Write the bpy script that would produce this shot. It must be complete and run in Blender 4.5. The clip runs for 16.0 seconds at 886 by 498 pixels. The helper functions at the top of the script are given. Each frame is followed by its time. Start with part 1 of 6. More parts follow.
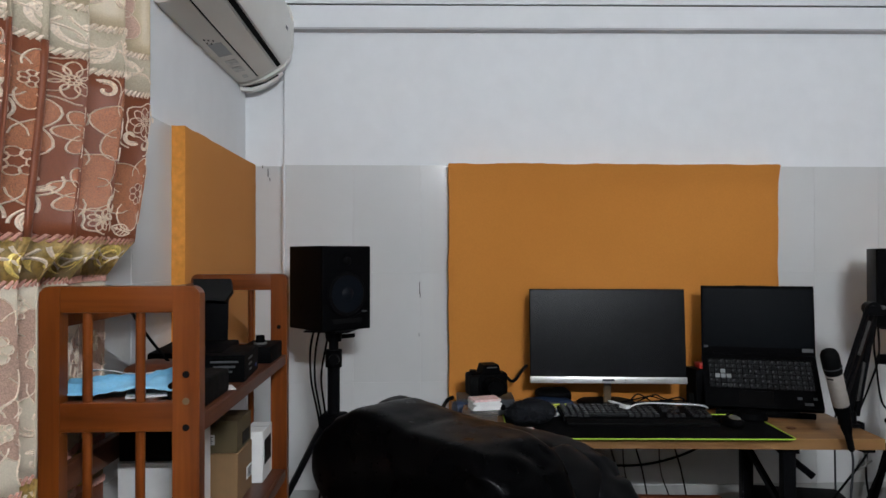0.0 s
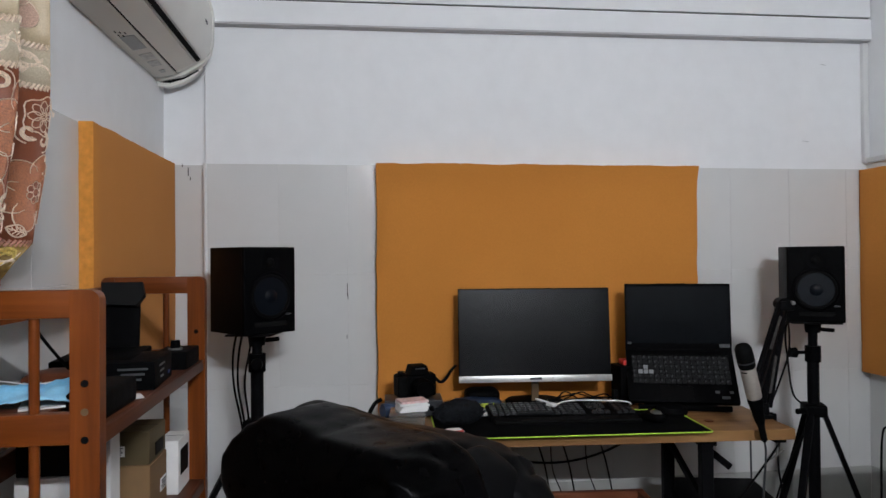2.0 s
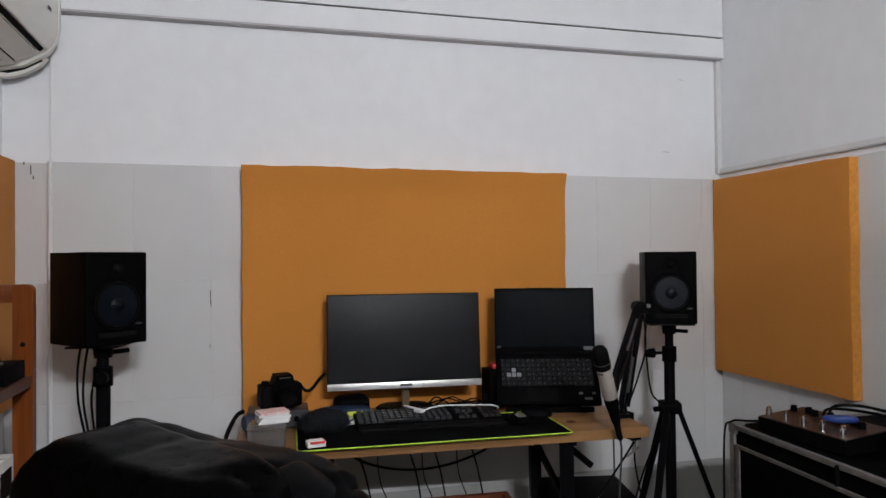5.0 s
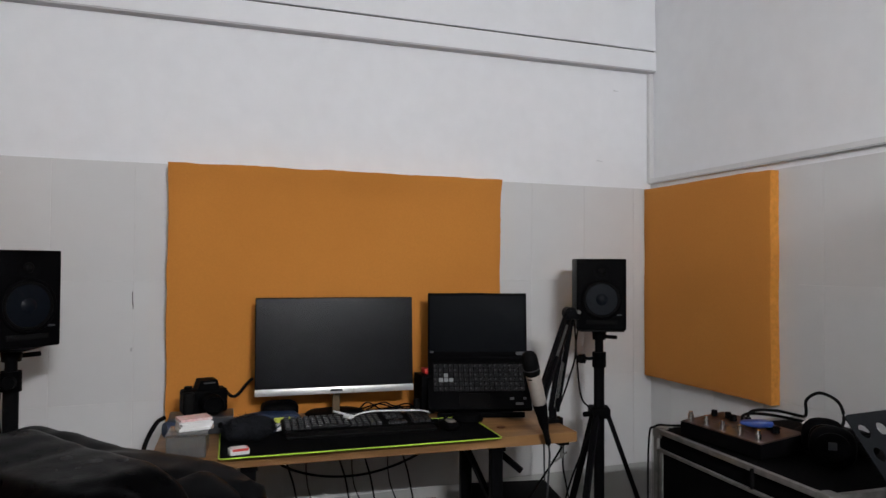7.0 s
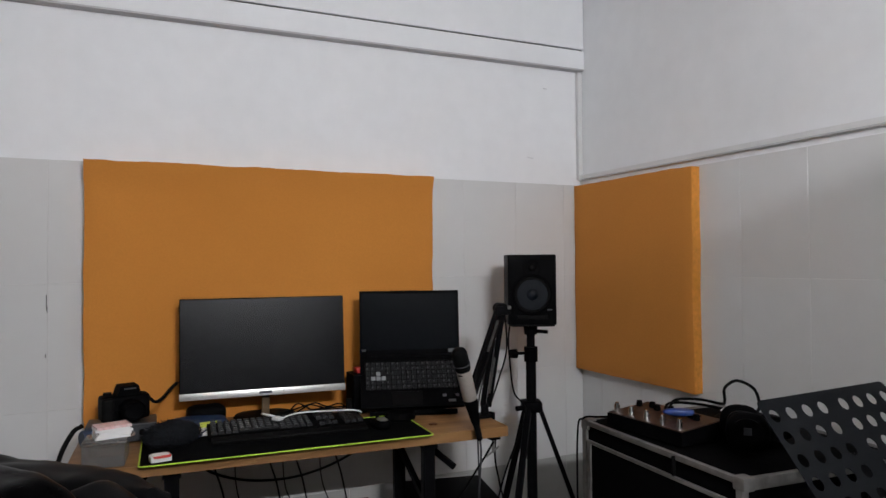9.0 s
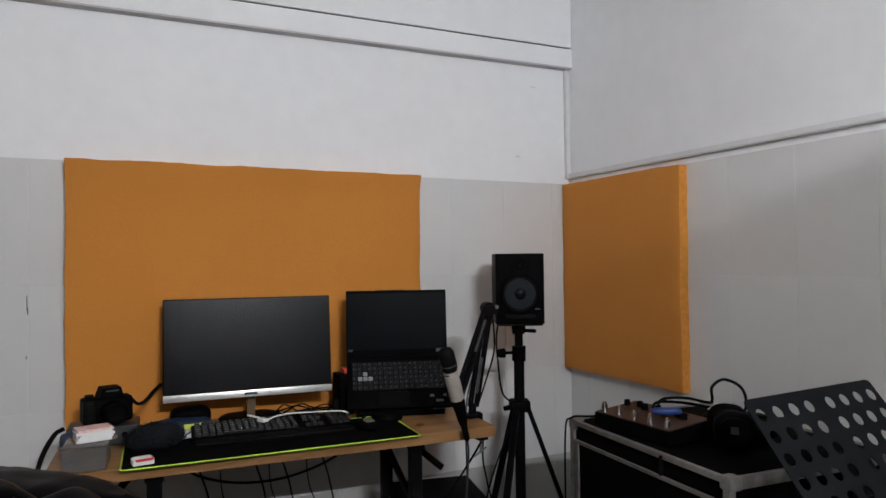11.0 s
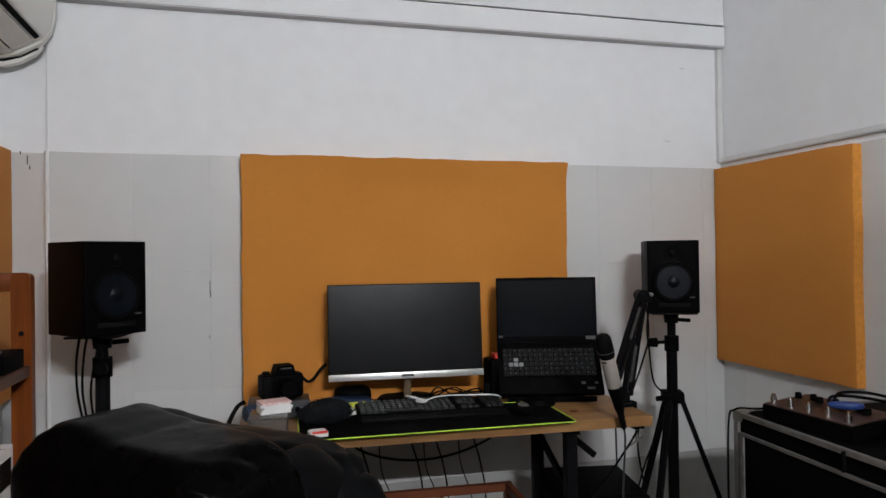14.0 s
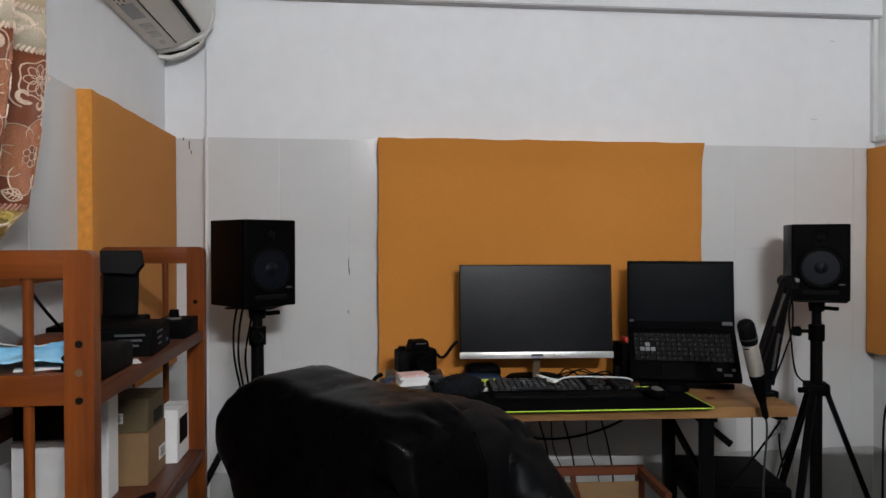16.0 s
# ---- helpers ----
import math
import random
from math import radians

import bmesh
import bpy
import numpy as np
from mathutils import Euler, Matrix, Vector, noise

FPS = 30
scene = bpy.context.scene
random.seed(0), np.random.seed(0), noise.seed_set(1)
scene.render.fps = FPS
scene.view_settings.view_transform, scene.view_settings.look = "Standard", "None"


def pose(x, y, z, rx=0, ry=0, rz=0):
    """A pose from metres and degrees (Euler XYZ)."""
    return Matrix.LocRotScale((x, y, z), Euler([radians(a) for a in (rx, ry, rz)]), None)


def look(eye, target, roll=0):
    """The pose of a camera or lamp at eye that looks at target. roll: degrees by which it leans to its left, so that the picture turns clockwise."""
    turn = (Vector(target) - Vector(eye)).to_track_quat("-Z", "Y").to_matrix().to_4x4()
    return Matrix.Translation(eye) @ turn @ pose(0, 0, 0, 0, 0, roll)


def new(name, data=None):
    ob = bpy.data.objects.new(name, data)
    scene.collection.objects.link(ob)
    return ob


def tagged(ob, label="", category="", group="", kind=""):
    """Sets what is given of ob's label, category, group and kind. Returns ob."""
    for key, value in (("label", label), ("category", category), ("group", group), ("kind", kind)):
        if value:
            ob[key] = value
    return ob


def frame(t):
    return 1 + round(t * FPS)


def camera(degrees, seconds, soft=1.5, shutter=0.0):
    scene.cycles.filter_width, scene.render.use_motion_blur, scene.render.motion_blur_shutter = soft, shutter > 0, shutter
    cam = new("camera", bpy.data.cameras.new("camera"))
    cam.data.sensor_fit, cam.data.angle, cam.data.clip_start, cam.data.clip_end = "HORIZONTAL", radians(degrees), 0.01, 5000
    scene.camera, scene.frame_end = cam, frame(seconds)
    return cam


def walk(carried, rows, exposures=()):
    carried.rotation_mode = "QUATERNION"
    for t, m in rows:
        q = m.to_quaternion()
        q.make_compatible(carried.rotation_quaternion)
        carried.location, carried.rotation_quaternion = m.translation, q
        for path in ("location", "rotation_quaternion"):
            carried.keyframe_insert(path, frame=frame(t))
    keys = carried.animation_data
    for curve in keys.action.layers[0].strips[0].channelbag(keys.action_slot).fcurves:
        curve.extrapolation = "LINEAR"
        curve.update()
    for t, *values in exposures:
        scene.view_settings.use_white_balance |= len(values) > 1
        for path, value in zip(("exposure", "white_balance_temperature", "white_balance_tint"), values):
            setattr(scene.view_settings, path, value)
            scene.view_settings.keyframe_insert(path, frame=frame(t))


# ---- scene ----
cam = camera(66.1, 16.0)
PATH = [
    (0, (0.34, 0.265, 1.273), (0.416, 2.264, 1.294), -0.1),
    (0.5, (0.351, 0.262, 1.281), (0.471, 2.258, 1.301), -0.1),
    (1, (0.351, 0.277, 1.272), (0.538, 2.268, 1.291), 0.1),
    (1.5, (0.375, 0.274, 1.279), (0.589, 2.262, 1.294), -0.3),
    (2, (0.373, 0.281, 1.271), (0.633, 2.264, 1.294), -0.5),
    (2.5, (0.378, 0.287, 1.278), (0.673, 2.265, 1.304), -0.1),
    (3, (0.394, 0.285, 1.284), (0.72, 2.258, 1.305), -0.2),
    (3.5, (0.407, 0.288, 1.29), (0.79, 2.25, 1.318), 0.4),
    (4, (0.438, 0.287, 1.287), (0.873, 2.239, 1.318), -0.2),
    (6.5, (0.515, 0.293, 1.26), (1.19, 2.175, 1.3), 0.4),
    (7, (0.523, 0.293, 1.273), (1.222, 2.166, 1.318), 0.3),
    (7.5, (0.521, 0.286, 1.27), (1.258, 2.145, 1.326), 0.2),
    (8, (0.536, 0.287, 1.267), (1.305, 2.132, 1.32), 0.1),
    (8.5, (0.559, 0.284, 1.269), (1.359, 2.117, 1.309), -0.6),
    (9, (0.563, 0.287, 1.269), (1.418, 2.094, 1.309), -0.5),
    (9.5, (0.585, 0.287, 1.271), (1.48, 2.075, 1.311), -0.5),
    (12, (0.567, 0.301, 1.266), (1.391, 2.123, 1.291), -1.3),
    (12.5, (0.539, 0.3, 1.251), (1.268, 2.162, 1.271), -1.0),
    (13, (0.505, 0.306, 1.243), (1.144, 2.202, 1.241), -0.3),
    (13.5, (0.48, 0.313, 1.236), (1.069, 2.224, 1.247), -0.2),
    (14, (0.472, 0.31, 1.252), (1.026, 2.232, 1.272), -0.8),
    (14.5, (0.445, 0.309, 1.255), (0.956, 2.242, 1.294), -0.4),
    (15, (0.42, 0.302, 1.249), (0.818, 2.261, 1.292), -0.1),
    (15.5, (0.385, 0.307, 1.235), (0.703, 2.281, 1.272), 0.3),
    (16, (0.386, 0.293, 1.238), (0.631, 2.278, 1.217), -0.1),
]
walk(cam, [(t, look(eye, target, roll)) for t, eye, target, roll in PATH],
     exposures=((0.0, 0.0, 6150, 6), (4.0, 0.03, 6350, 10), (8.0, 0.03, 6450, 10), (16.0, 0.03, 6450, 8)))


# ---- world, lamp and exposure ----
world = bpy.data.worlds.new("night_outside")
scene.world = world
world.use_nodes = True
world.node_tree.nodes["Background"].inputs["Color"].default_value = (0.02, 0.022, 0.03, 1)
world.node_tree.nodes["Background"].inputs["Strength"].default_value = 0.1
LAMP = 990.0          # radiance of the fluorescent tube on the wall behind the camera


# ---- materials ----
def material(name, colour, rough=0.5, metal=0.0, scale=30.0, vary=0.12, bump=0.1, fine=0.0, coat=0.0, emit=0.0, alpha_mix=0.0,
             stain=None, stain_scale=3.0, stain_amount=0.3, per_object=0.0, spec=0.5, sheen=0.0, rough_vary=0.1):
    """A principled surface with variation at two scales: broad stains and fine grain."""
    m = bpy.data.materials.new(name)
    m.use_nodes = True
    nt = m.node_tree
    nodes, links = nt.nodes, nt.links
    b = nodes["Principled BSDF"]
    b.inputs["Roughness"].default_value = rough
    b.inputs["Metallic"].default_value = metal
    b.inputs["Specular IOR Level"].default_value = spec
    b.inputs["Coat Weight"].default_value = coat
    b.inputs["Sheen Weight"].default_value = sheen
    tc = nodes.new("ShaderNodeTexCoord")
    n1 = nodes.new("ShaderNodeTexNoise")
    n1.inputs["Scale"].default_value = scale
    n1.inputs["Detail"].default_value = 5
    n2 = nodes.new("ShaderNodeTexNoise")
    n2.inputs["Scale"].default_value = stain_scale
    n2.inputs["Detail"].default_value = 4
    links.new(tc.outputs["Object"], n1.inputs["Vector"])
    links.new(tc.outputs["Object"], n2.inputs["Vector"])
    c = Vector(colour)
    ramp = nodes.new("ShaderNodeValToRGB")
    ramp.color_ramp.elements[0].position, ramp.color_ramp.elements[1].position = 0.3, 0.7
    ramp.color_ramp.elements[0].color = (*(c * (1 - vary)), 1)
    ramp.color_ramp.elements[1].color = (*[min(v * (1 + vary), 0.95) for v in c], 1)
    links.new(n1.outputs["Fac"], ramp.inputs["Fac"])
    mix = nodes.new("ShaderNodeMix")
    mix.data_type = "RGBA"
    r2 = nodes.new("ShaderNodeMapRange")
    r2.inputs["From Min"].default_value, r2.inputs["From Max"].default_value = 0.45, 0.75
    r2.inputs["To Max"].default_value = stain_amount
    links.new(n2.outputs["Fac"], r2.inputs["Value"])
    links.new(r2.outputs["Result"], mix.inputs["Factor"])
    links.new(ramp.outputs["Color"], mix.inputs["A"])
    mix.inputs["B"].default_value = (*(stain if stain else tuple(c * 0.82)), 1)
    out = mix.outputs["Result"]
    if per_object:
        info = nodes.new("ShaderNodeObjectInfo")
        hsv = nodes.new("ShaderNodeHueSaturation")
        rng = nodes.new("ShaderNodeMapRange")
        rng.inputs["To Min"].default_value, rng.inputs["To Max"].default_value = 1 - per_object, 1 + per_object
        links.new(info.outputs["Random"], rng.inputs["Value"])
        links.new(rng.outputs["Result"], hsv.inputs["Value"])
        links.new(out, hsv.inputs["Color"])
        out = hsv.outputs["Color"]
    links.new(out, b.inputs["Base Color"])
    rr = nodes.new("ShaderNodeMapRange")
    rr.inputs["To Min"].default_value, rr.inputs["To Max"].default_value = max(rough - rough_vary, 0.02), min(rough + rough_vary, 1)
    links.new(n1.outputs["Fac"], rr.inputs["Value"])
    links.new(rr.outputs["Result"], b.inputs["Roughness"])
    if bump:
        bp = nodes.new("ShaderNodeBump")
        bp.inputs["Strength"].default_value = bump
        bp.inputs["Distance"].default_value = 0.002
        src = n1.outputs["Fac"]
        if fine:
            n3 = nodes.new("ShaderNodeTexNoise")
            n3.inputs["Scale"].default_value = fine
            links.new(tc.outputs["Object"], n3.inputs["Vector"])
            add = nodes.new("ShaderNodeMath")
            links.new(n1.outputs["Fac"], add.inputs[0])
            links.new(n3.outputs["Fac"], add.inputs[1])
            src = add.outputs[0]
        links.new(src, bp.inputs["Height"])
        links.new(bp.outputs["Normal"], b.inputs["Normal"])
    if emit:
        b.inputs["Emission Color"].default_value = (*colour, 1)
        b.inputs["Emission Strength"].default_value = emit
    return m


def wood(name, dark, light, rough=0.35, along="Z", scale=1.0, coat=0.2, bump=0.08):
    """Stained wood whose grain runs along one axis."""
    m = bpy.data.materials.new(name)
    m.use_nodes = True
    nodes, links = m.node_tree.nodes, m.node_tree.links
    b = nodes["Principled BSDF"]
    b.inputs["Roughness"].default_value = rough
    b.inputs["Coat Weight"].default_value = coat
    b.inputs["Coat Roughness"].default_value = 0.25
    b.inputs["Specular IOR Level"].default_value = 0.22
    tc = nodes.new("ShaderNodeTexCoord")
    mp = nodes.new("ShaderNodeMapping")
    k = {"X": (3, 45, 45), "Y": (45, 3, 45), "Z": (45, 45, 3)}[along]
    mp.inputs["Scale"].default_value = [v * scale for v in k]
    n = nodes.new("ShaderNodeTexNoise")
    n.inputs["Scale"].default_value, n.inputs["Detail"].default_value, n.inputs["Distortion"].default_value = 1.0, 8, 0.6
    links.new(tc.outputs["Object"], mp.inputs["Vector"])
    links.new(mp.outputs["Vector"], n.inputs["Vector"])
    n2 = nodes.new("ShaderNodeTexNoise")
    n2.inputs["Scale"].default_value = 6
    links.new(tc.outputs["Object"], n2.inputs["Vector"])
    mx = nodes.new("ShaderNodeMath")
    mx.operation = "MULTIPLY_ADD"
    mx.inputs[1].default_value = 0.35
    links.new(n2.outputs["Fac"], mx.inputs[0])
    links.new(n.outputs["Fac"], mx.inputs[2])
    ramp = nodes.new("ShaderNodeValToRGB")
    ramp.color_ramp.elements[0].position, ramp.color_ramp.elements[1].position = 0.45, 0.95
    ramp.color_ramp.elements[0].color, ramp.color_ramp.elements[1].color = (*dark, 1), (*light, 1)
    links.new(mx.outputs[0], ramp.inputs["Fac"])
    links.new(ramp.outputs["Color"], b.inputs["Base Color"])
    bp = nodes.new("ShaderNodeBump")
    bp.inputs["Strength"].default_value, bp.inputs["Distance"].default_value = bump, 0.001
    links.new(n.outputs["Fac"], bp.inputs["Height"])
    links.new(bp.outputs["Normal"], b.inputs["Normal"])
    return m


M_PLASTER = material("white_wall_paint", (0.83, 0.84, 0.85), 0.75, scale=14, vary=0.02, bump=0.12, fine=180, stain=(0.70, 0.70, 0.69), stain_scale=1.3, stain_amount=0.35)
M_TILE = material("glazed_white_tile", (0.66, 0.66, 0.65), 0.17, scale=9, vary=0.02, bump=0.04, stain=(0.60, 0.595, 0.58), stain_scale=2.2, stain_amount=0.4, per_object=0.018, rough_vary=0.03)
M_TILE_GREY = material("glazed_grey_tile", (0.42, 0.42, 0.40), 0.25, scale=9, vary=0.05, bump=0.05, stain=(0.34, 0.33, 0.31), per_object=0.03)
M_GROUT = material("grout", (0.68, 0.67, 0.65), 0.9, scale=60, vary=0.15, bump=0.2)
# floor and unseen back wall are set dark to cut fill and reflections
M_FLOOR = material("floor_tile", (0.13, 0.115, 0.10), 0.3, scale=6, vary=0.08, bump=0.05, per_object=0.05)
M_BACKWALL = material("low_bounce_grey_wall", (0.16, 0.155, 0.15), 0.8, scale=10, vary=0.05, bump=0.1)
M_BEAD = material("glossy_white_bead", (0.75, 0.75, 0.74), 0.10, scale=9, vary=0.02, bump=0.02, rough_vary=0.03)
M_LAPSCREEN = material("dark_laptop_screen", (0.0022, 0.003, 0.0042), 0.30, scale=40, vary=0.05, bump=0.0, spec=0.03, rough_vary=0.02)
M_CEIL = material("ceiling_paint", (0.78, 0.78, 0.77), 0.85, scale=10, vary=0.03, bump=0.1)
M_FOAM = material("ochre_foam", (0.57, 0.228, 0.045), 0.95, scale=160, vary=0.03, bump=0.16, fine=600, stain=(0.50, 0.19, 0.034), stain_scale=1.6, stain_amount=0.6, spec=0.10, sheen=0.05)
M_FOAM_CUT = material("ochre_foam_cut_edge", (0.62, 0.255, 0.048), 0.95, scale=60, vary=0.16, bump=0.6, fine=300, stain=(0.55, 0.23, 0.03), stain_scale=14, stain_amount=0.6, spec=0.15)
M_PVC = material("white_pvc", (0.72, 0.72, 0.71), 0.4, scale=20, vary=0.03, bump=0.03)
M_MIDGREY = material("grey_beam_underside", (0.50, 0.50, 0.51), 0.7, scale=12, vary=0.05, bump=0.1)
M_DARKGAP = material("dark_gap", (0.006, 0.006, 0.006), 0.9, scale=30, vary=0.2, spec=0.05)
M_ACWHITE = material("aged_white_plastic", (0.80, 0.785, 0.74), 0.4, scale=8, vary=0.03, bump=0.03, stain=(0.62, 0.58, 0.50), stain_scale=2.5, stain_amount=0.4)
M_ACBEIGE = material("aged_beige_plastic", (0.68, 0.645, 0.58), 0.45, scale=8, vary=0.04, bump=0.03, stain=(0.56, 0.52, 0.45), stain_scale=4)
M_ACTAG = material("faded_printed_tag", (0.50, 0.485, 0.45), 0.5, scale=60, vary=0.25)
M_ACGREY = material("grey_sticker", (0.36, 0.37, 0.37), 0.5, scale=20, vary=0.05)
M_SHELF = wood("orange_brown_varnished_wood", (0.084, 0.018, 0.0026), (0.196, 0.049, 0.007), 0.36, "Z", 1.0, 0.03)
M_SHELF_X = wood("orange_brown_varnished_wood_rail", (0.084, 0.018, 0.0026), (0.196, 0.049, 0.007), 0.36, "X", 1.0, 0.03)
M_BOARD = wood("red_brown_shelf_board", (0.056, 0.016, 0.007), (0.125, 0.04, 0.016), 0.42, "Y", 1.0, 0.05)
M_DESK = wood("light_oak_laminate", (0.175, 0.085, 0.031), (0.30, 0.162, 0.065), 0.42, "X", 0.7, 0.04, 0.03)
M_CRATE = wood("dark_red_wood", (0.06, 0.016, 0.007), (0.15, 0.045, 0.018), 0.45, "X", 1.0, 0.05)
M_BLACK = material("black_plastic", (0.0020, 0.0020, 0.0023), 0.55, scale=120, vary=0.2, bump=0.08, stain=(0.0035, 0.0035, 0.0035), stain_scale=8, spec=0.018)
M_VINYL = material("black_vinyl_cabinet", (0.003, 0.0028, 0.0028), 0.40, scale=260, vary=0.3, bump=0.35, stain=(0.005, 0.004, 0.004), spec=0.03)
M_BLACKMETAL = material("black_powder_coat", (0.004, 0.004, 0.0045), 0.4, 0.0, scale=200, vary=0.2, bump=0.1, spec=0.03)
M_RUBBER = material("black_rubber", (0.004, 0.004, 0.004), 0.6, scale=60, vary=0.2, spec=0.035)
M_CONE = material("dark_woven_cone", (0.0025, 0.004, 0.007), 0.36, scale=60, vary=0.12, bump=0.04, spec=0.13)
M_SCREEN = material("matt_dark_screen", (0.0022, 0.0026, 0.0034), 0.25, scale=40, vary=0.05, bump=0.0, spec=0.28, rough_vary=0.0)
M_SILVER = material("brushed_silver", (0.78, 0.78, 0.76), 0.32, 0.75, scale=90, vary=0.05, bump=0.03)
M_GOLDNECK = material("champagne_metal", (0.13, 0.088, 0.048), 0.55, 0.3, scale=90, vary=0.05)
M_ALU = material("worn_aluminium", (0.20, 0.195, 0.185), 0.48, 0.6, scale=35, vary=0.25, bump=0.15, stain=(0.28, 0.26, 0.24), stain_scale=12, stain_amount=0.6)
M_CHROME = material("chrome", (0.75, 0.75, 0.75), 0.15, 1.0, scale=40, vary=0.05)
M_MICBODY = material("champagne_nickel", (0.44, 0.40, 0.355), 0.38, 0.5, scale=120, vary=0.06)
M_LEATHER = material("black_leather", (0.0006, 0.0006, 0.0007), 0.28, scale=45, vary=0.25, bump=0.14, fine=420, stain=(0.0009, 0.0009, 0.0010), stain_scale=6, spec=0.022, rough_vary=0.03)
M_LEATHER_SIDE = material("smooth_black_leather", (0.0010, 0.0011, 0.0013), 0.42, scale=45, vary=0.2, bump=0.06, fine=420, stain=(0.0014, 0.0014, 0.0016), stain_scale=6, spec=0.05, rough_vary=0.03)
M_CLOTHBLACK = material("black_mat_cloth", (0.0018, 0.002, 0.0024), 0.9, scale=500, vary=0.25, bump=0.3, spec=0.03)
M_FUR = material("dark_grey_fur", (0.007, 0.008, 0.010), 0.9, scale=90, vary=0.4, spec=0.15)
M_LIME = material("lime_stitching", (0.42, 0.62, 0.05), 0.6, scale=300, vary=0.25, bump=0.3)
M_KEY = material("dark_keycap", (0.007, 0.007, 0.008), 0.40, scale=60, vary=0.15, per_object=0.3, spec=0.22)
M_KEYLIGHT = material("pale_keycap", (0.26, 0.27, 0.27), 0.45, scale=60, vary=0.1)
M_LEGEND = material("key_legend", (0.05, 0.053, 0.056), 0.5, scale=60, vary=0.1)
M_WHITE = material("white_plastic", (0.78, 0.78, 0.77), 0.4, scale=30, vary=0.03)
M_PAPER = material("white_card", (0.76, 0.75, 0.73), 0.7, scale=30, vary=0.04, bump=0.05)
M_PINKPAPER = material("pink_printed_card", (0.72, 0.47, 0.45), 0.7, scale=140, vary=0.2, bump=0.05, stain=(0.78, 0.70, 0.68), stain_scale=40, stain_amount=0.9)
M_RED = material("red_plastic", (0.55, 0.03, 0.02), 0.45, scale=40, vary=0.1)
M_BLUE = material("blue_tape", (0.005, 0.028, 0.15), 0.45, scale=60, vary=0.15)
M_MASK = material("light_blue_nonwoven", (0.20, 0.52, 0.78), 0.85, scale=220, vary=0.08, bump=0.3, stain=(0.45, 0.68, 0.80), stain_scale=9, stain_amount=0.6)
M_CARDBOARD = material("kraft_cardboard", (0.180, 0.102, 0.043), 0.8, scale=40, vary=0.08, bump=0.10, stain=(0.235, 0.137, 0.058), stain_scale=8)
M_OLIVEBOX = material("olive_cardboard", (0.076, 0.053, 0.020), 0.75, scale=40, vary=0.07, bump=0.08)
M_DARKBOX = material("dark_box", (0.005, 0.005, 0.005), 0.6, scale=30, vary=0.15, spec=0.08)
M_GREEN = material("dark_green_cloth", (0.02, 0.06, 0.025), 0.8, scale=60, vary=0.3, bump=0.4)
M_YELLOW = material("yellow_green_plastic", (0.52, 0.58, 0.06), 0.5, scale=40, vary=0.08)
M_NAVY = material("navy_plastic", (0.010, 0.025, 0.065), 0.45, scale=40, vary=0.15)
M_GREYMETAL = material("grey_metal", (0.035, 0.037, 0.042), 0.45, 0.3, scale=60, vary=0.1)
M_PEDALTOP = material("copper_brown_panel", (0.030, 0.012, 0.006), 0.42, 0.2, scale=50, vary=0.25, stain=(0.05, 0.025, 0.02), stain_scale=14)
M_STANDPLATE = material("dark_grey_enamel", (0.0085, 0.0095, 0.011), 0.5, scale=150, vary=0.15, bump=0.1, spec=0.06)
M_LAMINATE = material("black_case_laminate", (0.0016, 0.0016, 0.0018), 0.75, scale=150, vary=0.3, bump=0.2, spec=0.03)
M_LEDGLASS = material("glowing_tube", (0.985, 0.99, 1.035), 0.5, scale=5, vary=0.0, bump=0.0, emit=LAMP)
M_CLOTH_BEIGE = material("beige_satin", (0.50, 0.40, 0.26), 0.42, scale=350, vary=0.10, bump=0.25, stain=(0.60, 0.51, 0.38), stain_scale=7)
M_CLOTH_CREAM = material("cream_lace", (0.46, 0.39, 0.28), 0.6, scale=350, vary=0.15, bump=0.4, stain=(0.56, 0.49, 0.37), stain_scale=24, stain_amount=0.5)
M_CLOTH_RUST = material("rust_brown_satin", (0.165, 0.043, 0.014), 0.50, scale=350, vary=0.12, bump=0.25, stain=(0.13, 0.032, 0.013), stain_scale=6, spec=0.3, sheen=0.15)
M_CLOTH_GOLD = material("gold_brocade", (0.30, 0.19, 0.05), 0.42, 0.2, scale=130, vary=0.4, bump=0.7, stain=(0.40, 0.33, 0.20), stain_scale=28, stain_amount=0.7)
M_CLOTH_PALE = material("pale_cream_satin", (0.62, 0.54, 0.42), 0.5, scale=350, vary=0.08, bump=0.25, stain=(0.50, 0.40, 0.29), stain_scale=7)
M_PETAL_RUST = material("salmon_sequin_petal", (0.30, 0.105, 0.042), 0.36, 0.15, scale=420, vary=0.5, bump=0.8)
M_PETAL_PALE = material("dusty_rose_petal", (0.50, 0.33, 0.25), 0.5, 0.05, scale=420, vary=0.3, bump=0.6)
M_THREAD = material("cream_thread", (0.74, 0.61, 0.48), 0.5, scale=300, vary=0.25, bump=0.4)
M_THREAD_GOLD = material("gold_thread", (0.75, 0.55, 0.16), 0.38, 0.3, scale=300, vary=0.35, bump=0.4)
M_CORD = material("rose_cord", (0.50, 0.25, 0.19), 0.6, scale=200, vary=0.35, bump=0.5)


def clear_plastic(name):
    m = bpy.data.materials.new(name)
    m.use_nodes = True
    b = m.node_tree.nodes["Principled BSDF"]
    b.inputs["Base Color"].default_value = (0.80, 0.82, 0.82, 1)
    b.inputs["Transmission Weight"].default_value = 0.93
    b.inputs["Roughness"].default_value = 0.18
    b.inputs["IOR"].default_value = 1.2
    return m


M_CLEAR = clear_plastic("frosted_clear_plastic")


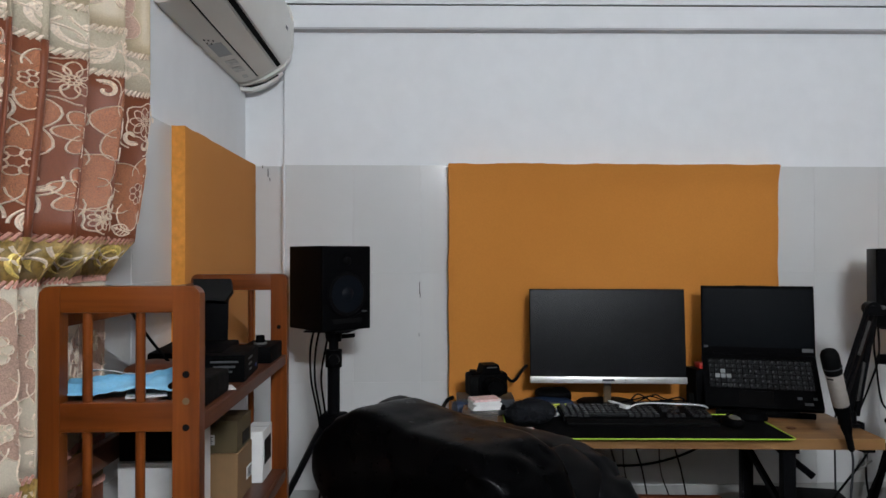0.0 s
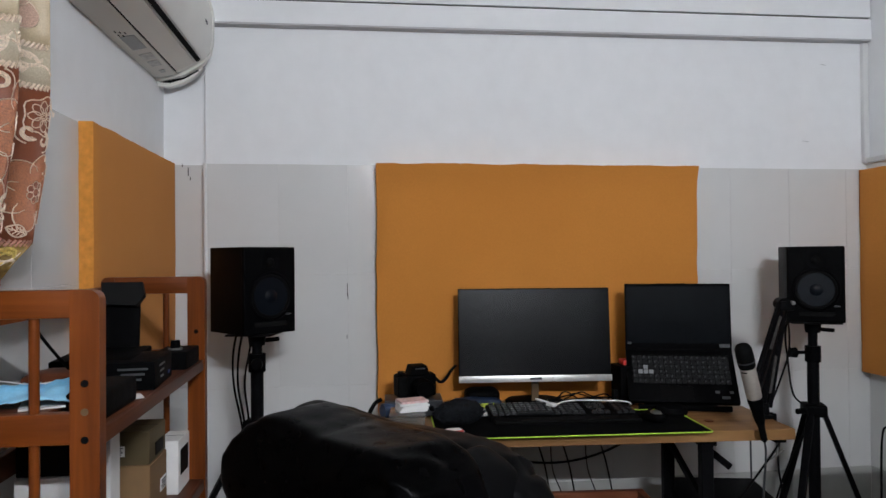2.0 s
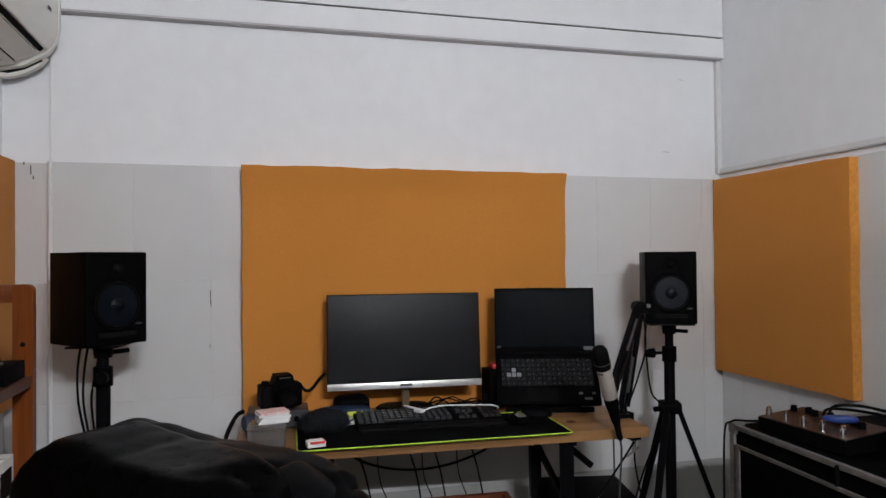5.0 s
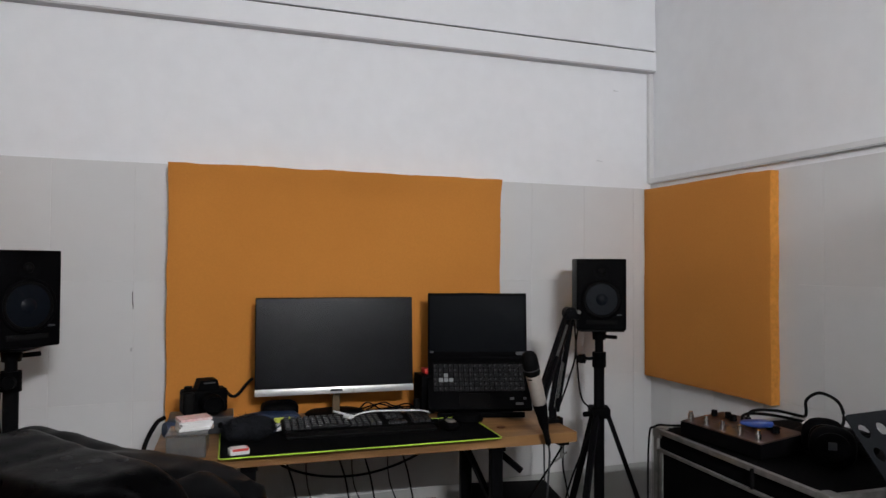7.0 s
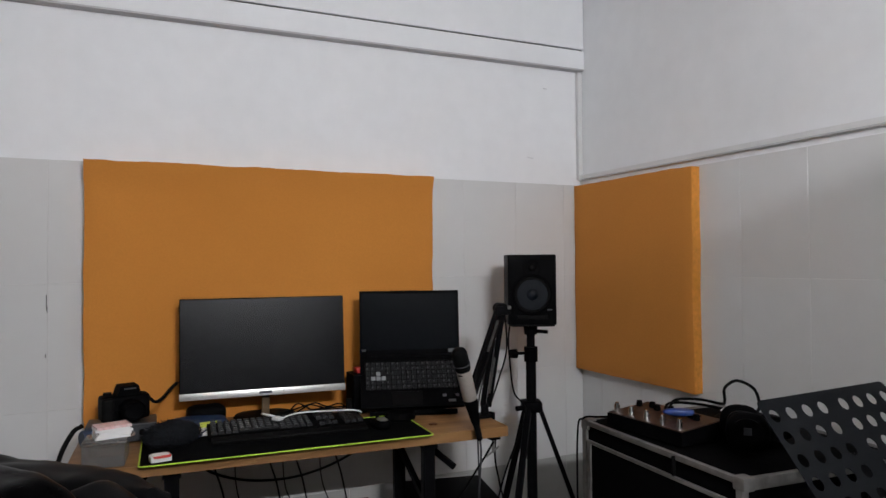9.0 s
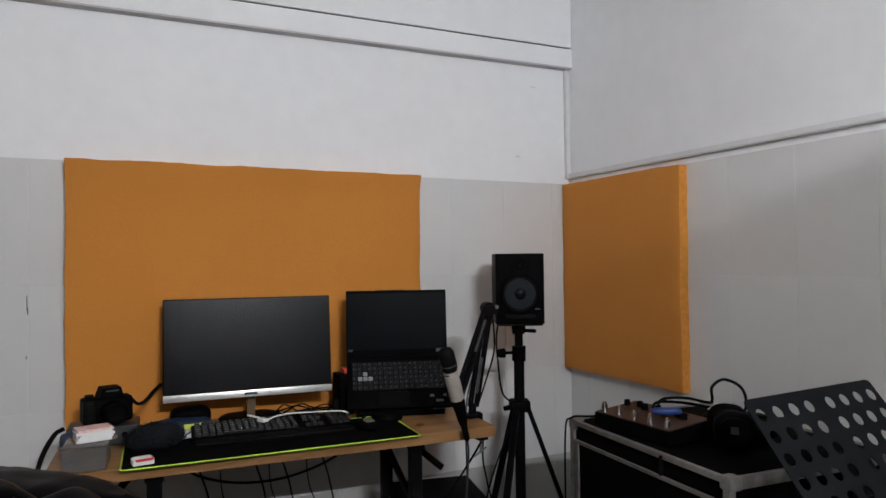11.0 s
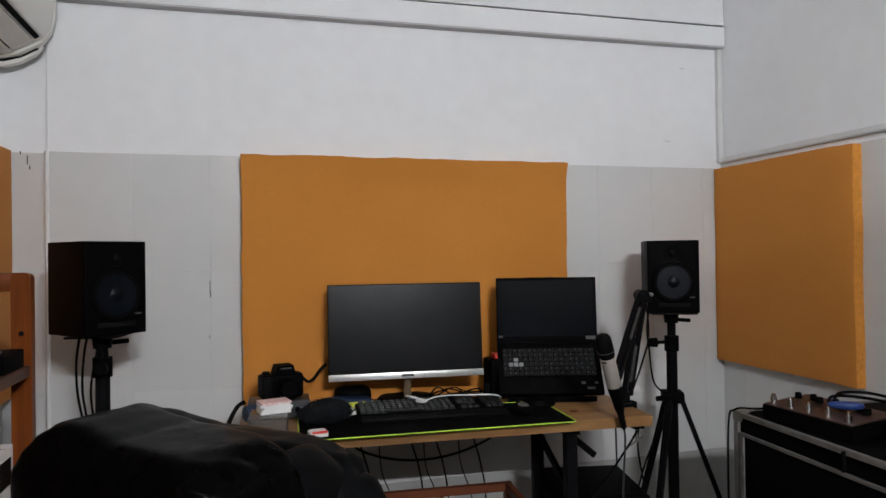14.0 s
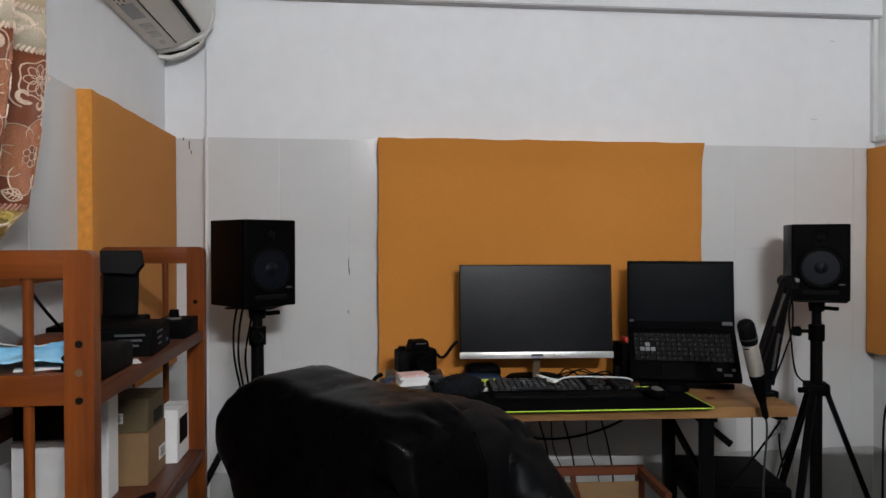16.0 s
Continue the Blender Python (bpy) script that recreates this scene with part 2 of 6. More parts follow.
# ---- building helpers ----
def rot(rx=0, ry=0, rz=0):
    return pose(0, 0, 0, rx, ry, rz)


def at(x, y, z):
    return Matrix.Translation((x, y, z))


def B():
    return bmesh.new()


def bx(bm, sx, sy, sz, m=None, bevel=0.0, seg=2):
    """A box of that size round the origin of m, its edges rounded."""
    r = bmesh.ops.create_cube(bm, size=1.0)
    vs = r["verts"]
    bmesh.ops.scale(bm, vec=(sx, sy, sz), verts=vs)
    if bevel:
        es = list({e for v in vs for e in v.link_edges})
        r = bmesh.ops.bevel(bm, geom=es, offset=bevel, segments=seg, affect="EDGES", profile=0.6)
        vs = list({v for f in r["faces"] for v in f.verts} | {v for v in vs if v.is_valid})
    if m is not None:
        bmesh.ops.transform(bm, matrix=m, verts=vs)
    return bm


def cone(bm, r1, r2, h, m=None, seg=20):
    """A cylinder or cone along z round the origin of m."""
    r = bmesh.ops.create_cone(bm, cap_ends=True, segments=seg, radius1=r1, radius2=r2, depth=h)
    if m is not None:
        bmesh.ops.transform(bm, matrix=m, verts=r["verts"])
    return bm


def rod(bm, a, b, r, seg=10, r2=None):
    """A round bar from a to b."""
    a, b = Vector(a), Vector(b)
    d = b - a
    q = d.to_track_quat("Z", "Y").to_matrix().to_4x4()
    return cone(bm, r, r if r2 is None else r2, d.length, Matrix.Translation((a + b) / 2) @ q, seg)


def bar(bm, a, b, w, h, bevel=0.002):
    """A square bar from a to b."""
    a, b = Vector(a), Vector(b)
    d = b - a
    q = d.to_track_quat("Z", "Y").to_matrix().to_4x4()
    return bx(bm, w, h, d.length, Matrix.Translation((a + b) / 2) @ q, bevel, 1)


def smooth_path(pts, n=8):
    """Catmull-Rom through the points."""
    p = [Vector(q) for q in pts]
    p = [p[0] * 2 - p[1]] + p + [p[-1] * 2 - p[-2]]
    out = []
    for i in range(1, len(p) - 2):
        for k in range(n):
            t = k / n
            out.append(0.5 * ((2 * p[i]) + (p[i + 1] - p[i - 1]) * t + (2 * p[i - 1] - 5 * p[i] + 4 * p[i + 1] - p[i + 2]) * t * t
                              + (3 * p[i] - p[i - 1] - 3 * p[i + 1] + p[i + 2]) * t ** 3))
    out.append(p[-2])
    return out


def tube(bm, pts, r, seg=6, n=8):
    """A round cable along a smooth line through the points."""
    path = smooth_path(pts, n) if n > 1 else [Vector(q) for q in pts]
    rings = []
    up = Vector((0.13, 0.21, 0.97))
    for i, p in enumerate(path):
        d = (path[min(i + 1, len(path) - 1)] - path[max(i - 1, 0)])
        d = d.normalized() if d.length > 1e-9 else Vector((0, 0, 1))
        s = d.cross(up)
        s = s.normalized() if s.length > 1e-3 else d.orthogonal().normalized()
        u = s.cross(d)
        rings.append([bm.verts.new(p + r * (math.cos(a) * s + math.sin(a) * u)) for a in [2 * math.pi * k / seg for k in range(seg)]])
    for a, b in zip(rings, rings[1:]):
        for k in range(seg):
            bm.faces.new((a[k], a[(k + 1) % seg], b[(k + 1) % seg], b[k]))
    bm.faces.new(rings[0][::-1])
    bm.faces.new(rings[-1])
    return bm


def lathe(bm, prof, m=None, seg=32):
    """A turned shape about z from (radius, height) pairs."""
    rings = [[bm.verts.new((r * math.cos(2 * math.pi * k / seg), r * math.sin(2 * math.pi * k / seg), z)) for k in range(seg)] for r, z in prof]
    for a, b in zip(rings, rings[1:]):
        for k in range(seg):
            bm.faces.new((a[k], a[(k + 1) % seg], b[(k + 1) % seg], b[k]))
    bm.faces.new(rings[0][::-1])
    bm.faces.new(rings[-1])
    if m is not None:
        bmesh.ops.transform(bm, matrix=m, verts=[v for r in rings for v in r])
    return bm


def prism(bm, outline, depth, m=None):
    """A flat shape in x and z, that deep along y."""
    f = [bm.verts.new((x, -depth / 2, z)) for x, z in outline]
    k = [bm.verts.new((x, depth / 2, z)) for x, z in outline]
    n = len(outline)
    bm.faces.new(f)
    bm.faces.new(k[::-1])
    for i in range(n):
        bm.faces.new((f[i], k[i], k[(i + 1) % n], f[(i + 1) % n]))
    if m is not None:
        bmesh.ops.transform(bm, matrix=m, verts=f + k)
    return bm


def rounded(w, h, r, n=6, corners=(1, 1, 1, 1)):
    """The outline of a rectangle with rounded corners (tr, tl, bl, br), from its middle."""
    out = []
    for i, (cx, cz) in enumerate(((1, 1), (-1, 1), (-1, -1), (1, -1))):
        if not corners[i]:
            out.append((cx * w / 2, cz * h / 2))
            continue
        for k in range(n + 1):
            a = math.pi / 2 * (i + k / n)
            out.append((cx * (w / 2 - r) + r * math.cos(a), cz * (h / 2 - r) + r * math.sin(a)))
    return out


def cushion(bm, sx, sy, sz, m=None, power=4.0, cuts=14, wrinkle=0.0, seed=0.0, shape=None):
    """A padded, rounded block."""
    r = bmesh.ops.create_cube(bm, size=2.0)
    es = list({e for v in r["verts"] for e in v.link_edges})
    bmesh.ops.subdivide_edges(bm, edges=es, cuts=cuts, use_grid_fill=True)
    for v in bm.verts:
        c = v.co
        k = (abs(c.x) ** power + abs(c.y) ** power + abs(c.z) ** power) ** (1 / power)
        c = c / k
        p = Vector((c.x * sx / 2, c.y * sy / 2, c.z * sz / 2))
        if shape:
            p = shape(p)
        if wrinkle:
            p += c * wrinkle * (noise.noise(Vector((p.x * 11 + seed, p.y * 11, p.z * 9))) + 0.5 * noise.noise(Vector((p.x * 34, p.y * 34 + seed, p.z * 30))))
        v.co = p
    if m is not None:
        bmesh.ops.transform(bm, matrix=m, verts=bm.verts[:])
    return bm


def as_mesh(name, bm, mat, smooth=False):
    bmesh.ops.recalc_face_normals(bm, faces=bm.faces[:])
    me = bpy.data.meshes.new(name)
    bm.to_mesh(me)
    bm.free()
    me.materials.append(mat)
    if smooth:
        me.shade_smooth()
        me.set_sharp_from_angle(angle=radians(40))
    return me


def part(name, bm, mat, parent=None, label="", smooth=True):
    """One mesh object, under a thing or a part."""
    ob = new(name, as_mesh(name, bm, mat, smooth))
    if parent is not None:
        ob.parent = parent
    if label:
        tagged(ob, label)
    return ob


def thing(name, label, category, m=None, group=""):
    """An Empty at the thing's base that carries its parts."""
    ob = new(name)
    ob.empty_display_size = 0.05
    if m is not None:
        ob.matrix_basis = m
    return tagged(ob, label, category, group)


def single(name, bm, mat, label, category, m=None, group="", smooth=True, kind=""):
    ob = part(name, bm, mat, None, "", smooth)
    if m is not None:
        ob.matrix_basis = m
    return tagged(ob, label, category, group, kind)


def structure(name, bm, mat, label="", category="", parent=None, smooth=False):
    ob = part(name, bm, mat, parent, "", smooth)
    return tagged(ob, label, category, "", "structure") if parent is None else ob


# ---- the room ----
XL, XR, YB, YF, ZC = -0.300, 2.436, -0.95, 2.789, 2.46     # faces of the plaster
RECESS_X, RECESS_Y = -0.150, 2.830
LEDGE = 1.61
ROWS_Z = (1.61, 1.212, 0.810, 0.418, 0.02)
TW = 0.248


def span_box(bm, x0, x1, y0, y1, z0, z1, bevel=0.0):
    return bx(bm, x1 - x0, y1 - y0, z1 - z0, at((x0 + x1) / 2, (y0 + y1) / 2, (z0 + z1) / 2), bevel)


floor = structure("floor", span_box(B(), XL - 0.15, XR + 0.15, YB - 0.15, RECESS_Y + 0.15, -0.12, 0.0), M_FLOOR, "ceramic floor of the small room, made dark to cut bounced light", "floor")
ceiling = structure("ceiling", span_box(B(), XL - 0.15, XR + 0.15, YB - 0.15, RECESS_Y + 0.15, ZC, ZC + 0.12), M_CEIL, "plain white painted ceiling", "ceiling")
wall_front = structure("wall_front", span_box(B(), RECESS_X, XR, YF, RECESS_Y + 0.15, 0, ZC, 0.004), M_PLASTER, "white painted wall, tiled up to chest height", "wall")
wall_recess = structure("wall_recess", span_box(B(), XL, RECESS_X, RECESS_Y, RECESS_Y + 0.15, 0, ZC), M_PLASTER, "narrow white recess beside the front wall", "wall")
wall_left = structure("wall_left", span_box(B(), XL - 0.15, XL, YB, RECESS_Y + 0.15, 0, ZC), M_PLASTER, "white painted side wall, tiled below", "wall")
wall_right = structure("wall_right", span_box(B(), XR, XR + 0.15, YB, RECESS_Y + 0.15, 0, ZC), M_PLASTER, "white painted side wall, tiled below", "wall")
# out-of-view partition, added to block lamp light from the lower right wall
shade_partition = structure("shade_partition", span_box(B(), 1.38, XR, -0.26, -0.16, 0, 2.03, 0.004), M_BACKWALL, "unseen grey partition added to shade the lower right wall", "wall")
wall_back = structure("wall_back", span_box(B(), XL - 0.15, XR + 0.15, YB - 0.15, YB, 0, ZC), M_BACKWALL, "unseen back wall, made dark grey to cut bounced light", "wall")

# the beam under the ceiling, with its open joint
beam = thing("beam", "white painted beam with a dark open joint along it", "beam", at(XR, 0, 2.126) @ rot(0, -0.45, 0) @ at(-XR, 0, -2.126))
tagged(beam, kind="structure")
part("lower_board", span_box(B(), RECESS_X - 0.18, XR - 0.002, YF - 0.042, YF, 2.126, 2.207, 0.003), M_PLASTER, beam)
part("upper_board", span_box(B(), RECESS_X - 0.18, XR - 0.002, YF - 0.039, YF, 2.214, ZC + 0.05, 0.003), M_PLASTER, beam)
part("joint", span_box(B(), RECESS_X - 0.18, XR - 0.006, YF - 0.030, YF, 2.206, 2.215), M_DARKGAP, beam)
# strip under the beam, a darker grey than its white boards
part("underside", span_box(B(), RECESS_X - 0.18, XR - 0.004, YF - 0.040, YF, 2.120, 2.1262), M_MIDGREY, beam)

# cable trunking in the corner and along the side wall
trunk = thing("cable_trunking", "white plastic cable trunking along the wall", "trunking")
tagged(trunk, kind="structure")
part("upright_channel", span_box(B(), XR - 0.024, XR - 0.0005, YF - 0.020, YF - 0.0005, LEDGE + 0.025, 2.119, 0.003), M_PVC, trunk)
part("level_channel", span_box(B(), XR - 0.016, XR - 0.0005, YB + 0.01, YF - 0.001, LEDGE + 0.020, LEDGE + 0.044, 0.003), M_PVC, trunk)
part("lid_seam", span_box(B(), XR - 0.018, XR - 0.015, YB + 0.01, YF - 0.03, LEDGE + 0.0225, LEDGE + 0.0255), M_MIDGREY, trunk)
part("corner_bead", rod(B(), (RECESS_X + 0.002, YF - 0.004, 0.02), (RECESS_X + 0.002, YF - 0.004, LEDGE), 0.0075, 12), M_BEAD, wall_front)


# ---- foam panels ----
def foam_panel(name, label, w, h, t, m, ragged=0.004, seed=0.0, curl=0.0):
    """A foam slab: face in the x-z plane looking to -y, its back at y = 0, its lower left corner at the origin."""
    p = thing(name, label, "foam panel", m, "foam panels on the walls")
    bm = B()
    nx, nz = max(int(w / 0.02), 4), max(int(h / 0.02), 4)
    front = [[None] * (nz + 1) for _ in range(nx + 1)]
    for i in range(nx + 1):
        for j in range(nz + 1):
            x, z = w * i / nx, h * j / nz
            ex = ragged * noise.noise(Vector((seed, z * 7, 1.3))) + 0.5 * ragged * noise.noise(Vector((seed, z * 37, 4.3)))
            ez = ragged * 0.8 * noise.noise(Vector((x * 8, seed, 2.7))) + 0.4 * ragged * noise.noise(Vector((x * 40, seed, 7.7)))
            edge = min(x, w - x, z, h - z)
            y = -t + (0.004 * max(0, 1 - edge / 0.012) ** 2) + 0.0015 * noise.noise(Vector((x * 5, z * 5, seed)))
            # curl tips the top edge forward, shaped to give a darker upper band
            y -= curl * max(0.0, (z - h + 0.110) / 0.110) ** 1.6 * (0.8 + 0.4 * noise.noise(Vector((x * 3, seed, 0.5))))
            front[i][j] = bm.verts.new((x + (ex if i in (0, nx) else 0), y, z + (ez if j in (0, nz) else 0)))
    for i in range(nx):
        for j in range(nz):
            bm.faces.new((front[i][j], front[i + 1][j], front[i + 1][j + 1], front[i][j + 1]))
    loop = [front[i][0].co.copy() for i in range(nx)] + [front[nx][j].co.copy() for j in range(nz)] + \
           [front[i][nz].co.copy() for i in range(nx, 0, -1)] + [front[0][j].co.copy() for j in range(nz, 0, -1)]
    part("face", bm, M_FOAM, p, "", True)
    bm = B()
    a = [bm.verts.new(c) for c in loop]
    mid = [bm.verts.new((c.x + 0.002 * noise.noise(c * 30), c.y * 0.5, c.z + 0.002 * noise.noise(c * 27))) for c in loop]
    b = [bm.verts.new((c.x, 0, c.z)) for c in loop]
    n = len(loop)
    for i in range(n):
        k = (i + 1) % n
        bm.faces.new((a[i], mid[i], mid[k], a[k]))
        bm.faces.new((mid[i], b[i], b[k], mid[k]))
    bm.faces.new(b)
    part("cut_edge", bm, M_FOAM_CUT, p, "brighter ragged cut foam edge", False)
    return p


foam_panel("foam_panel", "large ochre foam panel on the wall behind the monitor", 1.222, 0.905, 0.047, at(0.455, YF - 0.0065, 0.702), 0.005, 1.0, 0.030)
foam_panel("foam_panel", "thick ochre foam panel on the side wall above the flight case", 0.690, 0.808, 0.042, at(XR - 0.0065, 2.777, 0.797) @ rot(0, 0, -90), 0.004, 5.0)
foam_panel("foam_panel", "ochre foam panel on the side wall behind the wooden shelf", 0.772, 0.800, 0.038, at(XL + 0.0065, 2.046, 0.812) @ rot(0, 0, 90), 0.004, 9.0)

# ---- air conditioner ----
ac = thing("air_conditioner", "aged white wall-mounted split air conditioner with closed louvre", "air conditioner", at(XL - 0.020, 0, 0))
Y0, Y1 = 1.93, 2.725


def ac_body(bm, prof, y0, y1):
    a = [bm.verts.new((x, y0, z)) for x, z in prof]
    b = [bm.verts.new((x, y1, z)) for x, z in prof]
    n = len(prof)
    bm.faces.new(a)
    bm.faces.new(b[::-1])
    for i in range(n):
        bm.faces.new((a[i], b[i], b[(i + 1) % n], a[(i + 1) % n]))
    return bm


part("casing", ac_body(B(), [(0.0, 1.905), (0.03, 1.897), (0.105, 1.915), (0.175, 1.955), (0.198, 1.99), (0.207, 2.03), (0.208, 2.12), (0.20, 2.165), (0.17, 2.19), (0.0, 2.195)], Y0, Y1), M_ACWHITE, ac)
part("end_cap", ac_body(B(), [(0.0, 1.893), (0.035, 1.888), (0.11, 1.905), (0.18, 1.948), (0.204, 1.985), (0.213, 2.03), (0.214, 2.12), (0.205, 2.17), (0.172, 2.197), (0.0, 2.2)], Y1 - 0.004, Y1 + 0.022), M_ACWHITE, ac)
part("under_tray", ac_body(B(), [(0.012, 1.896), (0.034, 1.8905), (0.098, 1.9055), (0.095, 1.912), (0.02, 1.905)], Y0 + 0.01, Y1 - 0.02), M_ACBEIGE, ac, "yellowed lower tray")
part("louvre", ac_body(B(), [(0.103, 1.9075), (0.160, 1.940), (0.158, 1.945), (0.101, 1.913)], Y0 + 0.03, Y1 - 0.045), M_ACBEIGE, ac)
part("outlet_slot", ac_body(B(), [(0.1655, 1.944), (0.1775, 1.952), (0.1755, 1.958), (0.163, 1.95)], Y0 + 0.03, Y1 - 0.035), M_DARKGAP, ac, "dark air outlet slot")
part("seam", ac_body(B(), [(0.0985, 1.9065), (0.1025, 1.9078), (0.1015, 1.911), (0.0975, 1.9095)], Y0 + 0.03, Y1 - 0.05), M_DARKGAP, ac)
part("front_panel", ac_body(B(), [(0.182, 1.957), (0.203, 1.988), (0.2115, 2.03), (0.2125, 2.118), (0.205, 2.115), (0.204, 2.03), (0.196, 1.994), (0.178, 1.962)], Y0 + 0.004, Y1 - 0.008), M_ACWHITE, ac)
for k, (y, l, w) in enumerate(((2.34, 0.12, 0.040), (2.475, 0.055, 0.036), (2.55, 0.055, 0.032), (2.64, 0.03, 0.016))):
    part("sticker", bx(B(), w, l, 0.0012, at(0.066, y, 1.8972) @ rot(0, -13.5, 0), 0.0004, 1), M_ACGREY if k == 0 else M_ACTAG, ac)
for k in range(5):
    part("print_bar", bx(B(), 0.003, 0.012, 0.001, at(0.050 + 0.010 * (k % 3), 2.235 + 0.010 * k, 1.8928 + 0.0024 * (k % 3)) @ rot(0, -13.5, 0)), M_DARKGAP, ac)
part("rear_plate", ac_body(B(), [(0.008, 1.905), (0.008, 1.877), (0.060, 1.872), (0.105, 1.886), (0.150, 1.914), (0.172, 1.942), (0.10, 1.935)], Y1 + 0.026, Y1 + 0.052), M_ACWHITE, ac, "white rear mounting plate")
# solid near-black strip that draws the shadow line behind the end cap
part("shadow_gap", ac_body(B(), [(0.030, 1.8870), (0.062, 1.8850), (0.110, 1.9005), (0.160, 1.9300), (0.150, 1.94), (0.10, 1.91), (0.04, 1.895)], Y1 + 0.022, Y1 + 0.026), M_DARKGAP, ac)
part("badge", bx(B(), 0.001, 0.03, 0.012, at(0.213, 2.62, 2.06), 0.0004, 1), M_GREYMETAL, ac)
# ---- curtain with embroidery ----
CY0, CY1 = 0.85, 1.700
FOLDS = ((0.80, -9.0), (1.225, -4.0), (1.325, -3.0), (1.420, -2.0), (1.532, -1.0), (1.700, 0.0))      # where the folds stand out


def cloth(s, z):
    """The place on the curtain at s metres along its width and height z."""
    pull = min(max((1.62 - z) / 0.42, 0.0), 1.0)
    end = CY1 - 0.085 * pull * pull * (3 - 2 * pull)
    f = s / 1.6
    y = CY0 + (end - CY0) * f
    yy = CY0 + (CY1 - CY0) * f
    for (a, fa), (b, fb) in zip(FOLDS, FOLDS[1:]):
        if yy <= b or b == CY1:
            turn = fa + (fb - fa) * (yy - a) / (b - a)
            break
    ph = 2 * math.pi * turn + 0.25 * math.sin(3 * z) + math.pi / 2
    low = min(max((1.30 - z) / 0.06, 0.0), 1.0)
    back = min(max((y - 1.25) / 0.06, 0.0), 1.0)
    amp = (0.038 + 0.006 * math.sin(5 * turn)) * (1 - 0.68 * low * back)
    y += 0.015 * math.sin(2 * ph) * (0.8 + 0.2 * math.sin(9 * s))
    x = XL + 0.010 + amp * (1 + math.sin(ph)) + 0.004 * math.sin(17 * s + 2 * z) + 0.002 * math.sin(41 * s - 5 * z)
    return Vector((max(x, XL + 0.008), y, z))


def cloth_off(s, z, d):
    p = cloth(s, z)
    n = (cloth(s + 0.002, z) - cloth(s - 0.002, z)).cross(Vector((0, 0, 1))).normalized()
    if n.length < 0.5:
        n = Vector((1, 0, 0))
    return p + n * d


curtain = thing("curtain", "patterned curtain in rust, beige and gold with embroidered flowers", "curtain")
BANDS = (("beige_panel", 1.690, 2.32, M_CLOTH_BEIGE, "plain beige satin above"), ("cream_border", 1.606, 1.690, M_CLOTH_CREAM, "cream lace border"),
         ("rust_panel", 1.302, 1.606, M_CLOTH_RUST, "rust brown satin band"), ("gold_border", 1.232, 1.302, M_CLOTH_GOLD, "gold brocade border"),
         ("pale_panel", 0.925, 1.232, M_CLOTH_PALE, "pale cream satin band"), ("gold_border", 0.845, 0.925, M_CLOTH_GOLD, "gold brocade border"),
         ("rust_panel", 0.04, 0.845, M_CLOTH_RUST, "rust brown satin band"))
for name, z0, z1, mat, label in BANDS:
    bm = B()
    ns, nz = 420, max(int((z1 - z0) / 0.03), 2)
    g = [[bm.verts.new(cloth(1.6 * i / ns, z0 + (z1 - z0) * j / nz)) for j in range(nz + 1)] for i in range(ns + 1)]
    for i in range(ns):
        for j in range(nz):
            bm.faces.new((g[i][j], g[i + 1][j], g[i + 1][j + 1], g[i][j + 1]))
    ob = part(name, bm, mat, curtain, label, True)
    so = ob.modifiers.new("thickness", "SOLIDIFY")
    so.thickness, so.offset = 0.0015, -1


def ribbon(bm, pts, w, d=0.0016):
    """Raised stitching along a line of (s, z) points."""
    prev = None
    for i, (s, z) in enumerate(pts):
        a, b = pts[max(i - 1, 0)], pts[min(i + 1, len(pts) - 1)]
        dx, dz = b[0] - a[0], b[1] - a[1]
        l = math.hypot(dx, dz) or 1
        nx, nz = -dz / l * w / 2, dx / l * w / 2
        row = (bm.verts.new(cloth_off(s + nx, z + nz, 0.0014)), bm.verts.new(cloth_off(s, z, d + 0.0024)), bm.verts.new(cloth_off(s - nx, z - nz, 0.0014)))
        if prev:
            bm.faces.new((prev[0], row[0], row[1], prev[1]))
            bm.faces.new((prev[1], row[1], row[2], prev[2]))
        prev = row


def arc(cs, cz, r, a0, a1, n=16, squash=1.0, grow=0.0):
    out = []
    for k in range(n + 1):
        t = k / n
        a = a0 + (a1 - a0) * t
        rr = r * (1 + grow * t)
        out.append((cs + rr * math.cos(a), cz + rr * math.sin(a) * squash))
    return out


